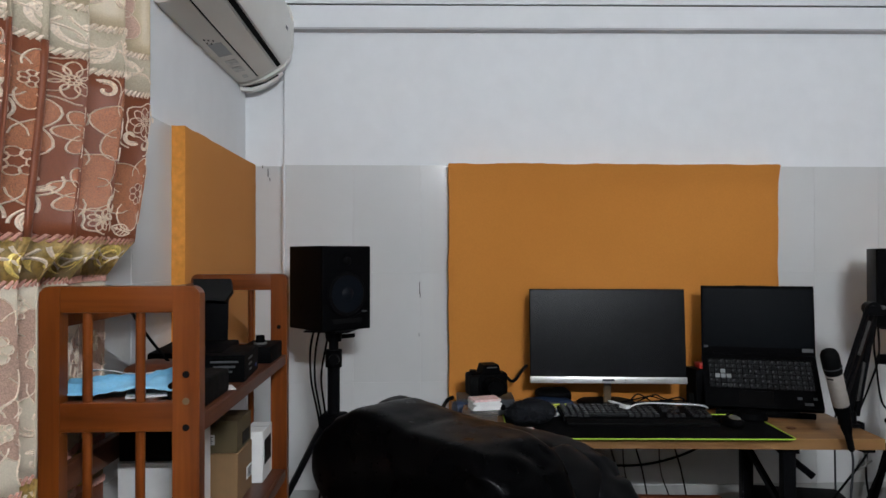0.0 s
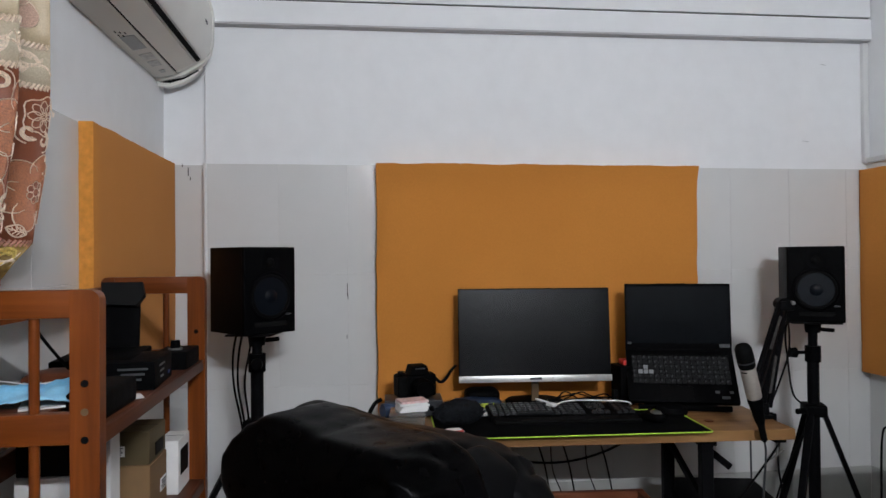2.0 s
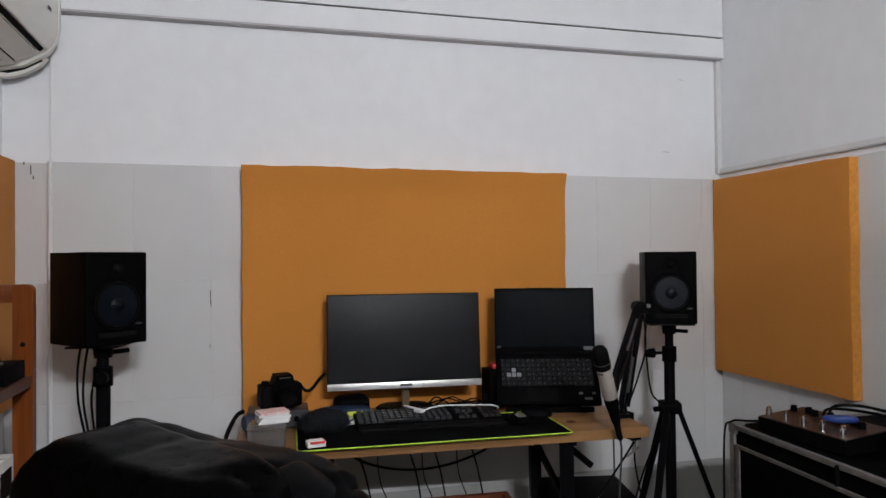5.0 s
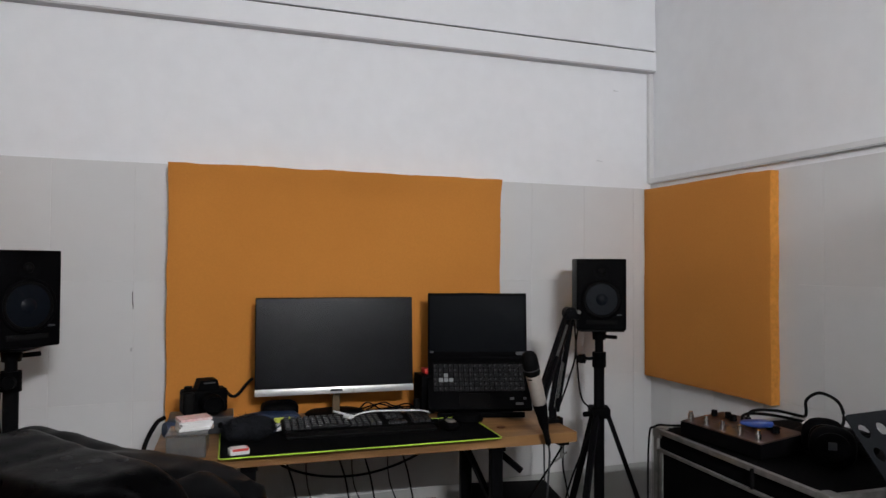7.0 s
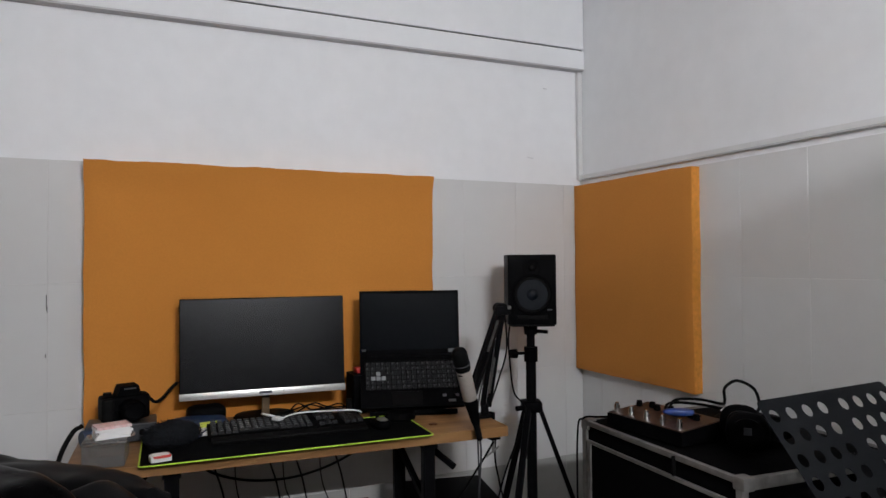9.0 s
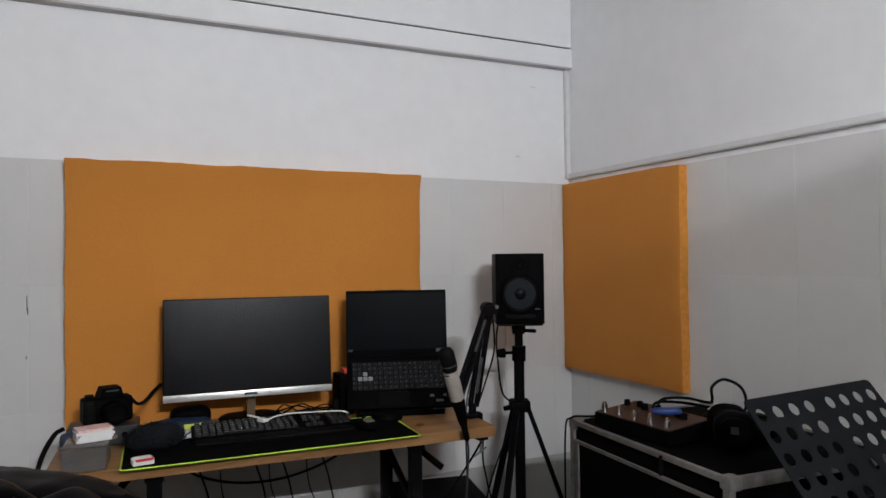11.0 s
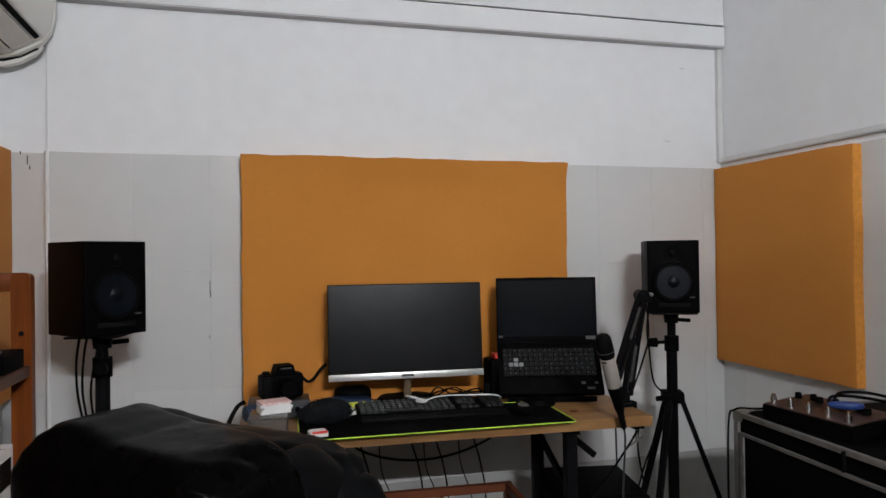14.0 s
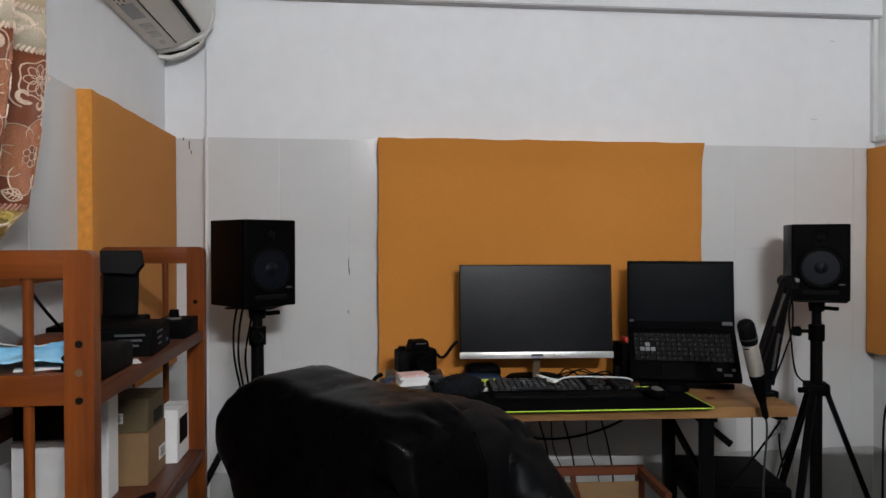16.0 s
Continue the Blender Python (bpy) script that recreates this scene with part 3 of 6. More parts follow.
def flower(petals, threads, cs, cz, r, n=6, turn=0.0, fill=True):
    """A flower of rounded petals with stitched outlines and a small rosette at its heart."""
    for k in range(n):
        a = turn + 2 * math.pi * k / n
        pc, pz = cs + 0.62 * r * math.cos(a), cz + 0.62 * r * math.sin(a)
        lr, lt = 0.40 * r, 0.70 * r * math.tan(math.pi / n)
        edge = []
        for j in range(19):
            q = 2 * math.pi * j / 18 + math.pi
            wave = 1 + 0.05 * math.cos(3 * q)
            u, v = lr * wave * math.cos(q), lt * wave * math.sin(q)
            edge.append((pc + u * math.cos(a) - v * math.sin(a), pz + u * math.sin(a) + v * math.cos(a)))
        if fill:
            mid = petals.verts.new(cloth_off(pc, pz, 0.0026))
            rings = [[petals.verts.new(cloth_off(pc + (s - pc) * q, pz + (z - pz) * q, 0.0026 - 0.0010 * q)) for s, z in edge[:-1]] for q in (0.33, 0.66, 1.0)]
            for j in range(18):
                petals.faces.new((mid, rings[0][j], rings[0][(j + 1) % 18]))
                for u, v in zip(rings, rings[1:]):
                    petals.faces.new((u[j], v[j], v[(j + 1) % 18], u[(j + 1) % 18]))
        ribbon(threads, edge[3:16] if fill else edge, 0.0026)
    for k in range(7):
        a = 2 * math.pi * k / 7
        ribbon(threads, arc(cs + 0.2 * r * math.cos(a), cz + 0.2 * r * math.sin(a), 0.10 * r, 0, 2 * math.pi, 9), 0.0022)


def scroll(threads, cs, cz, r, flip=1, turn=0.0, w=0.005):
    ribbon(threads, [(cs + flip * (r * (1 - 0.8 * k / 26)) * math.cos(turn + 5.6 * k / 26), cz + (r * (1 - 0.8 * k / 26)) * math.sin(turn + 5.6 * k / 26)) for k in range(27)], w)


def leaf(threads, cs, cz, l, a, w):
    """An embroidered leaf: two curved edges, a midrib and slanted stitches."""
    ca, sa = math.cos(a), math.sin(a)
    def place(u, v):
        return cs + l * (u * ca - v * sa), cz + l * (u * sa + v * ca)
    for side in (-1, 1):
        ribbon(threads, [place(k / 12, side * 0.30 * math.sin(math.pi * k / 12)) for k in range(13)], w)
        for k in range(2, 10, 2):
            ribbon(threads, [place(k / 12, 0.0), place((k + 1.8) / 12, side * 0.24 * math.sin(math.pi * (k + 1.8) / 12))], w * 0.7)
    ribbon(threads, [place(k / 8, 0.02 * math.sin(2 * k)) for k in range(9)], w)


def hook(threads, cs, cz, r, flip, turn, w):
    """A thick curled tendril, stitched as two lines that close at its tip."""
    scroll(threads, cs, cz, r, flip, turn, w)
    scroll(threads, cs, cz, r * 0.82, flip, turn + 0.05, w * 0.8)
    scroll(threads, cs, cz, r * 0.62, flip, turn + 0.2, w * 0.6)


petal_r, petal_p, thr, thg, cord = B(), B(), B(), B(), B()
rng = random.Random(4)


def scatter(z0, z1, sizes, gap):
    """Places (s, z, r) for motifs of those sizes in a band, the large ones first, none over another."""
    out = []
    for r, tries in sizes:
        for _ in range(tries):
            c, z = rng.uniform(0.01, 1.59), rng.uniform(z0 + 0.8 * r, z1 - 0.8 * r)
            if all(math.hypot(c - oc, z - oz) > (r + orr) * gap for oc, oz, orr in out):
                out.append((c, z, r))
    return out


# bands of flowers, leaves and tendrils
for z0, z1, petals, sizes in ((1.306, 1.600, petal_r, ((0.074, 40), (0.046, 90), (0.030, 260), (0.019, 700))),
                              (0.930, 1.228, petal_p, ((0.078, 40), (0.046, 90), (0.030, 260), (0.019, 600))),
                              (1.700, 1.990, petal_p, ((0.072, 26), (0.036, 90), (0.022, 300))),
                              (0.420, 0.840, petal_r, ((0.070, 40), (0.040, 120), (0.024, 300)))):
    for k, (c, z, r) in enumerate(scatter(z0, z1, sizes, 0.86)):
        if r > 0.04:
            flower(petals, thr, c, z, r, 6 if r > 0.06 else 8, rng.uniform(0, 6))
        elif k % 5 == 0:
            flower(petals, thr, c, z, r, 8, rng.uniform(0, 6), False)
            ribbon(thr, [(c + r * (1.28 + 0.14 * math.cos(5 * q)) * math.cos(q), z + r * (1.28 + 0.14 * math.cos(5 * q)) * math.sin(q)) for q in [2 * math.pi * j / 30 for j in range(25)]], 0.0030)
        elif k % 5 == 1:
            a = rng.uniform(0, 6.28)
            leaf(thr, c - r * math.cos(a), z - r * math.sin(a), 2.0 * r, a, 0.0030)
        else:
            hook(thr, c, z, r, 1 if k % 2 else -1, rng.uniform(0, 6.28), 0.0044)
            a = rng.uniform(0, 6.28)
            ribbon(thr, arc(c, z, r * 1.25, a, a + 1.9, 10), 0.0034)
# borders: leafy scrolls that fill the bands
for k in range(26):
    c0 = 0.03 + 0.0605 * k
    for z, bmz in ((1.648, thr), (1.267, thg), (0.885, thg)):
        scroll(bmz, c0, z, 0.030, 1 if k % 2 else -1, 0.5 + 2 * k, 0.0085)
        scroll(bmz, c0 + 0.004, z + 0.002, 0.017, 1 if k % 2 else -1, 1.1 + 2 * k, 0.006)
        ribbon(thr, arc(c0 + 0.03, z - 0.030, 0.034, 0.4, 2.7, 12), 0.0055)
        ribbon(thr, arc(c0 + 0.01, z + 0.032, 0.030, 3.5, 5.8, 12), 0.0050)
for z, bmz in ((1.608, thr), (1.688, thr), (1.302, cord), (1.232, cord), (0.925, cord), (0.846, cord)):
    k = 0.0
    while k < 1.59:
        ribbon(bmz, [(k, z - 0.006), (k + 0.008, z + 0.006)], 0.0060, 0.003)
        k += 0.0085
tagged(part("sequin_petals", petal_r, M_PETAL_RUST, curtain, "salmon sequin flowers", True), kind="stuff")
tagged(part("rose_petals", petal_p, M_PETAL_PALE, curtain, "dusty rose flowers", True), kind="stuff")
tagged(part("cream_stitching", thr, M_THREAD, curtain, "cream embroidered outlines", True), kind="stuff")
tagged(part("gold_stitching", thg, M_THREAD_GOLD, curtain, "gold embroidered scrolls", True), kind="stuff")
tagged(part("twisted_cord", cord, M_CORD, curtain, "rose twisted cord trim", True), kind="stuff")
rodm = thing("curtain_rod", "white curtain rod on brackets above the curtain", "curtain rod")
part("pole", rod(B(), (XL + 0.04, 0.75, 2.335), (XL + 0.04, 1.86, 2.335), 0.011, 14), M_PVC, rodm)
for y in (0.80, 1.84):
    part("bracket", span_box(B(), XL, XL + 0.055, y - 0.008, y + 0.008, 2.318, 2.352, 0.003), M_PVC, rodm)

# ---- wooden shelf ----
SX0, SX1, SY0, SY1, SH = -0.247, 0.0, 1.345, 2.085, 1.227
shelf = thing("wooden_shelf", "orange-brown varnished wooden rack with spindled ends, loosely filled", "shelf", at(0, 0, 0))


def shelf_end(y, d):
    """One end frame: two posts joined by rails, with spindles between."""
    for x, w in ((SX0 + 0.016, 0.032), (SX1 - 0.021, 0.042)):
        top = SH
        bm = B()
        prism(bm, [(px, pz + top / 2 - 0.0) for px, pz in rounded(w, top, 0.016, 5, (1, 0, 0, 0) if x > -0.1 else (0, 1, 0, 0))], d, at(x, y, 0))
        part("post", bm, M_SHELF, shelf)
    for z, h in ((SH - 0.021, 0.042), (1.022, 0.046), (0.712, 0.046), (0.37, 0.046), (0.10, 0.046)):
        part("rail", span_box(B(), SX0 + 0.030, SX1 - 0.040, y - d / 2 + 0.002, y + d / 2 - 0.002, z - h / 2, z + h / 2, 0.003), M_SHELF_X, shelf)
    for x in (-0.178, -0.096):
        for z0, z1 in ((1.04, SH - 0.04), (0.72, 1.0), (0.39, 0.68), (0.12, 0.35)):
            part("spindle", rod(B(), (x, y, z0), (x, y, z1), 0.0075, 14), M_SHELF, shelf)


shelf_end(SY0 + 0.013, 0.026)
shelf_end(SY1 - 0.013, 0.026)
for z in (1.018, 0.720, 0.38, 0.09):
    part("board", span_box(B(), SX0 + 0.034, SX1 - 0.012, SY0 + 0.026, SY1 - 0.026, z - 0.018, z, 0.002), M_BOARD, shelf, "red-brown shelf board")
    part("front_rail", span_box(B(), SX1 - 0.0125, SX1 - 0.003, SY0 + 0.026, SY1 - 0.026, z - 0.026, z - 0.001, 0.002), M_BOARD, shelf)
for z, mat in ((SH - 0.045, M_SHELF), (0.914, M_BOARD)):
    part("back_rail", span_box(B(), SX0 + 0.006, SX0 + 0.022, SY0 + 0.026, SY1 - 0.026, z - 0.022, z + 0.022, 0.002), mat, shelf)
for y, s in ((SY0, -1), (SY1 - 0.026, -1)):
    for z in (1.089, 1.047, 1.006, 0.71):
        part("bolt_hole", rod(B(), (SX1 - 0.021, y - 0.0012, z), (SX1 - 0.021, y + 0.006, z), 0.0055, 12), M_DARKGAP if z != 1.047 else M_GOLDNECK, shelf)
for z in (1.03, 0.72, 0.40):
    part("bolt", rod(B(), (SX1 - 0.002, SY1 - 0.013, z), (SX1 + 0.0015, SY1 - 0.013, z), 0.004, 10), M_ALU, shelf)


def carton(name, label, w, d, h, m, mat, flap=True, sticker=None, window=None, group="boxes on the shelf"):
    """A closed carton standing on z = 0, its label on the face towards -y."""
    c = thing(name, label, "box", m, group)
    part("body", bx(B(), w, d, h, at(0, 0, h / 2), 0.0015, 1), mat, c)
    if flap:
        part("lid_flap", bx(B(), w + 0.001, d * 0.5, 0.0012, at(0, -d * 0.24, h + 0.0006), 0.0004, 1), mat, c)
        part("tuck_seam", bx(B(), w * 0.96, 0.0012, 0.001, at(0, 0.004, h + 0.0004)), M_DARKBOX, c)
    if sticker:
        x, z, sw, sh, face = sticker
        mm = at(x, -d / 2 - 0.0006, z) if face == "y" else at(w / 2 + 0.0006, x, z) @ rot(0, 0, 90)
        part("paper_label", bx(B(), sw, 0.0012, sh, mm), M_PAPER, c, "white paper label")
        for k in range(4):
            part("print_bar", bx(B(), sw * (0.8 - 0.15 * (k % 2)), 0.0008, sh * 0.09, mm @ at(0, -0.0008, sh * (0.3 - 0.2 * k))), M_DARKBOX, c)
    if window:
        x, z, sw, sh = window
        part("printed_picture", bx(B(), sw, 0.0012, sh, at(w / 2 + 0.0006, x, z) @ rot(0, 0, 90), 0.0003, 1), M_DARKBOX, c, "dark printed picture")
    return c


Z2 = 0.720
carton("cardboard_box", "plain kraft cardboard box under the olive box", 0.108, 0.130, 0.112, at(-0.114, 1.868, Z2), M_CARDBOARD, True, (0.035, 0.045, 0.045, 0.028, "x"))
carton("olive_box", "small olive-brown product box on the kraft box", 0.106, 0.122, 0.070, at(-0.114, 1.866, Z2 + 0.1140), M_OLIVEBOX, True, (-0.015, 0.03, 0.035, 0.022, "y"), (0.01, 0.022, 0.06, 0.028))
carton("white_box", "white product box with a dark printed window", 0.050, 0.105, 0.124, at(-0.062, 2.000, Z2), M_PAPER, True, None, (0.0, 0.07, 0.07, 0.06))
carton("white_carton", "white carton standing on the shelf", 0.105, 0.07, 0.165, at(-0.170, 1.605, Z2), M_PAPER, False)
tall = carton("narrow_box", "narrow white box with a dark printed edge", 0.032, 0.055, 0.205, at(-0.128, 1.750, Z2), M_PAPER, False)
for k in range(7):
    part("print_bar", bx(B(), 0.010, 0.0012, 0.014, at(-0.004, -0.0287, 0.180 - 0.022 * k)), M_DARKBOX, tall)
carton("dark_box", "dark closed carton lying at the back of the shelf", 0.06, 0.12, 0.10, at(-0.195, 1.98, Z2), M_DARKBOX, True)
carton("dark_box", "black carton on the white carton under the upper board", 0.10, 0.06, 0.10, at(-0.172, 1.605, Z2 + 0.167), M_DARKBOX, False)
carton("grey_box", "grey plastic box behind the cartons", 0.05, 0.06, 0.225, at(-0.165, 1.93, Z2), M_GREYMETAL, False)
single("adapter_cable", tube(B(), [(-0.03, 1.50, 0.727), (-0.06, 1.56, 0.730), (-0.04, 1.64, 0.727), (-0.025, 1.72, 0.730), (-0.04, 1.66, 0.742), (-0.08, 1.56, 0.738), (-0.10, 1.60, 0.727)], 0.005, 8), M_RUBBER,
       "black coiled cable lying on the lower shelf", "cable")
single("green_pouch", cushion(B(), 0.13, 0.10, 0.045, at(-0.18, 1.44, Z2 + 0.0225), 3, 10, 0.01, 3), M_GREEN, "dark green cloth pouch on the lower shelf", "pouch")
single("folded_paper", bx(B(), 0.09, 0.12, 0.004, at(-0.075, 1.44, Z2 + 0.0025) @ rot(0, 0, 12), 0.001, 1), M_PAPER, "loose white folded paper on the shelf", "paper")
single("tissue_pack", cushion(B(), 0.12, 0.07, 0.05, at(-0.19, 1.55, 0.36 + 0.025), 4, 8, 0.006, 8), M_PAPER, "white soft pack on the low shelf", "pack")

Z1 = 1.018
single("black_folder", bx(B(), 0.19, 0.22, 0.014, at(-0.135, 1.49, Z1 + 0.0075) @ rot(0, 0, 3), 0.002, 1), M_DARKBOX, "flat black folder on the upper shelf", "folder")
single("red_booklet", bx(B(), 0.16, 0.18, 0.006, at(-0.165, 1.475, Z1 + 0.0185) @ rot(0, 0, -5), 0.001, 1), M_CRATE, "dark red booklet under the face mask", "booklet")
single("envelope", bx(B(), 0.10, 0.12, 0.003, at(-0.11, 1.47, Z1 + 0.0235) @ rot(0, 0, 20), 0.0008, 1), M_PAPER, "white envelope under the face mask", "envelope")


def face_mask():
    bm = B()
    n, k = 34, 18
    g = []
    for a in range(n + 1):
        row = []
        for c in range(k + 1):
            u, v = a / n - 0.5, c / k - 0.5
            pleat = abs(((c * 3 / k) % 1.0) - 0.5)
            z = 0.010 * pleat + 0.020 * max(0, 1 - 4 * v * v) * (0.7 + 0.6 * u) + 0.010 * noise.noise(Vector((u * 4, v * 5, 2))) + 0.004 * noise.noise(Vector((u * 14, v * 12, 5)))
            row.append(bm.verts.new((0.200 * u, 0.13 * v + 0.012 * math.sin(4 * u), 0.012 + z)))
        g.append(row)
    for a in range(n):
        for c in range(k):
            bm.faces.new((g[a][c], g[a + 1][c], g[a + 1][c + 1], g[a][c + 1]))
    return bm


mask = thing("face_mask", "crumpled light blue disposable face mask on the shelf", "face mask", at(-0.150, 1.452, Z1 + 0.022) @ rot(0, 0, 6))
ob = part("pleated_sheet", face_mask(), M_MASK, mask)
ob.modifiers.new("thickness", "SOLIDIFY").thickness = 0.002
bm = B()
strip = [[bm.verts.new((-0.09 + 0.018 * k, 0.030 + 0.006 * math.sin(0.9 * k) + 0.018 * q, 0.033 + 0.004 * math.sin(0.7 * k + 1) - 0.004 * q)) for q in range(3)] for k in range(11)]
for p0, p1 in zip(strip, strip[1:]):
    for q in range(2):
        bm.faces.new((p0[q], p1[q], p1[q + 1], p0[q + 1]))
ob = part("inner_fold", bm, M_PAPER, mask, "white inner side folded over")
ob.modifiers.new("thickness", "SOLIDIFY").thickness = 0.0015
part("ear_loop", tube(B(), [(0.086, 0.05, 0.03), (0.11, 0.04, 0.012), (0.115, 0.0, 0.006), (0.11, -0.03, 0.008), (0.086, -0.05, 0.03)], 0.0015, 6), M_PAPER, mask)
part("ear_loop", tube(B(), [(-0.086, 0.05, 0.03), (-0.092, 0.03, 0.012), (-0.094, 0.0, 0.006), (-0.092, -0.04, 0.01), (-0.086, -0.05, 0.03)], 0.0015, 6), M_PAPER, mask)

single("black_pouch", bx(B(), 0.06, 0.16, 0.045, at(-0.045, 1.49, Z1 + 0.023), 0.008, 3), M_RUBBER, "small black case on the upper shelf edge", "case")
rec = thing("black_box_device", "black electronics box with printed side on the shelf", "electronics box", at(-0.075, 1.74, Z1) @ rot(0, 0, 4))
part("body", bx(B(), 0.12, 0.17, 0.055, at(0, 0, 0.0278), 0.003), M_BLACK, rec)
for k in range(3):
    part("print_bar", bx(B(), 0.055 - 0.012 * k, 0.001, 0.004, at(0.02, -0.0856, 0.042 - 0.010 * k)), M_LEGEND, rec)
    part("print_bar", bx(B(), 0.001, 0.05 - 0.012 * k, 0.004, at(0.0606, -0.02, 0.042 - 0.012 * k)), M_LEGEND, rec)
part("blue_mark", bx(B(), 0.001, 0.018, 0.006, at(0.0607, 0.05, 0.016)), M_BLUE, rec)
lid = thing("hinged_black_case", "open black case with raised lid on the shelf", "case", at(-0.15, 1.80, Z1) @ rot(0, 0, 6))
part("tray", bx(B(), 0.15, 0.22, 0.056, at(0, 0, 0.0285), 0.004), M_BLACK, lid)
part("raised_lid", bx(B(), 0.074, 0.016, 0.128, at(0.012, 0.115, 0.114) @ rot(-8, 0, 0), 0.004), M_BLACK, lid)
part("lid_flap", prism(B(), [(-0.040, 0.02), (0.046, 0.02), (0.052, -0.01), (0.036, -0.035), (-0.036, -0.03)], 0.02, at(0.010, 0.108, 0.180) @ rot(-18, 0, 0)), M_DARKBOX, lid)
jar = thing("small_black_device", "small black device with a round knob", "electronics", at(-0.045, 1.965, Z1))
part("body", bx(B(), 0.075, 0.13, 0.040, at(0, 0, 0.0203), 0.003), M_BLACK, jar)
part("knob", cone(B(), 0.012, 0.010, 0.022, at(0.0, -0.01, 0.051), 20), M_BLACK, jar)
part("knob_collar", cone(B(), 0.016, 0.016, 0.005, at(0.0, -0.01, 0.042), 20), M_ALU, jar)
single("paper_scrap", bx(B(), 0.03, 0.05, 0.001, at(-0.03, 1.60, Z1 + 0.0012) @ rot(0, 0, 25)), M_PAPER, "white scrap of paper on the shelf board", "paper")
single("shelf_cable", tube(B(), [(-0.20, 1.56, 1.18), (-0.17, 1.58, 1.12), (-0.13, 1.60, 1.06), (-0.10, 1.61, 1.03), (-0.06, 1.60, 1.024)], 0.003, 6), M_RUBBER, "thin black cable hanging over the shelf", "cable")
single("leather_bag", cushion(B(), 0.11, 0.08, 0.05, at(-0.165, 1.60, Z1 + 0.03), 3, 10, 0.004, 5), M_CRATE, "brown leather bag lying on the upper shelf", "bag")

# ---- studio monitors on tripod stands ----
def studio_monitor(label, m):
    """A two-way loudspeaker: front in the plane y = 0 looking to -y, its foot at z = 0."""
    W, H, D = 0.178, 0.26, 0.195
    s = thing("studio_monitor", label, "loudspeaker", m, "pair of studio monitors")
    part("cabinet", bx(B(), W, D - 0.012, H, at(0, 0.006 + D / 2, H / 2), 0.003), M_VINYL, s)
    part("front_baffle", bx(B(), W, 0.016, H, at(0, 0.008, H / 2), 0.005, 3), M_BLACK, s)
    f = rot(90, 0, 0)
    part("woofer_ring", lathe(B(), [(0.058, 0.0), (0.073, 0.0), (0.075, 0.003), (0.073, 0.006), (0.069, 0.007), (0.066, 0.003), (0.060, 0.001)], at(0, 0.0, 0.112) @ f, 44), M_BLACK, s)
    part("woofer_surround", lathe(B(), [(0.067, 0.002), (0.064, 0.006), (0.059, 0.006), (0.056, 0.002), (0.054, 0.0005), (0.066, 0.0005)], at(0, 0, 0.112) @ f, 44), M_RUBBER, s)
    part("woofer_cone", lathe(B(), [(0.057, 0.0045), (0.040, 0.0016), (0.024, 0.0008), (0.0235, 0.003), (0.015, 0.008), (0.005, 0.0105), (0.0005, 0.0107)], at(0, 0, 0.112) @ f, 44), M_CONE, s)
    part("tweeter_guide", lathe(B(), [(0.033, 0.0), (0.034, 0.002), (0.030, 0.003), (0.022, 0.0005), (0.016, 0.0005)], at(0, 0, 0.213) @ f, 36), M_BLACK, s)
    part("tweeter_dome", lathe(B(), [(0.0145, 0.0008), (0.012, 0.005), (0.007, 0.0078), (0.0005, 0.009)], at(0, 0, 0.213) @ f, 28), M_RUBBER, s)
    part("bass_port", bx(B(), 0.110, 0.004, 0.014, at(0, -0.0008, 0.029), 0.0018, 2), M_DARKGAP, s)
    part("power_light", bx(B(), 0.007, 0.002, 0.004, at(0.069, -0.0008, 0.056)), M_LEGEND, s)
    part("badge", bx(B(), 0.012, 0.0016, 0.006, at(0.060, -0.0006, 0.056), 0.0004, 1), M_GREYMETAL, s)
    for x in (-0.080, 0.080):
        for z in (0.010, 0.250):
            part("screw", cone(B(), 0.003, 0.003, 0.002, at(x, -0.0004, z) @ f, 10), M_RUBBER, s)
    return s


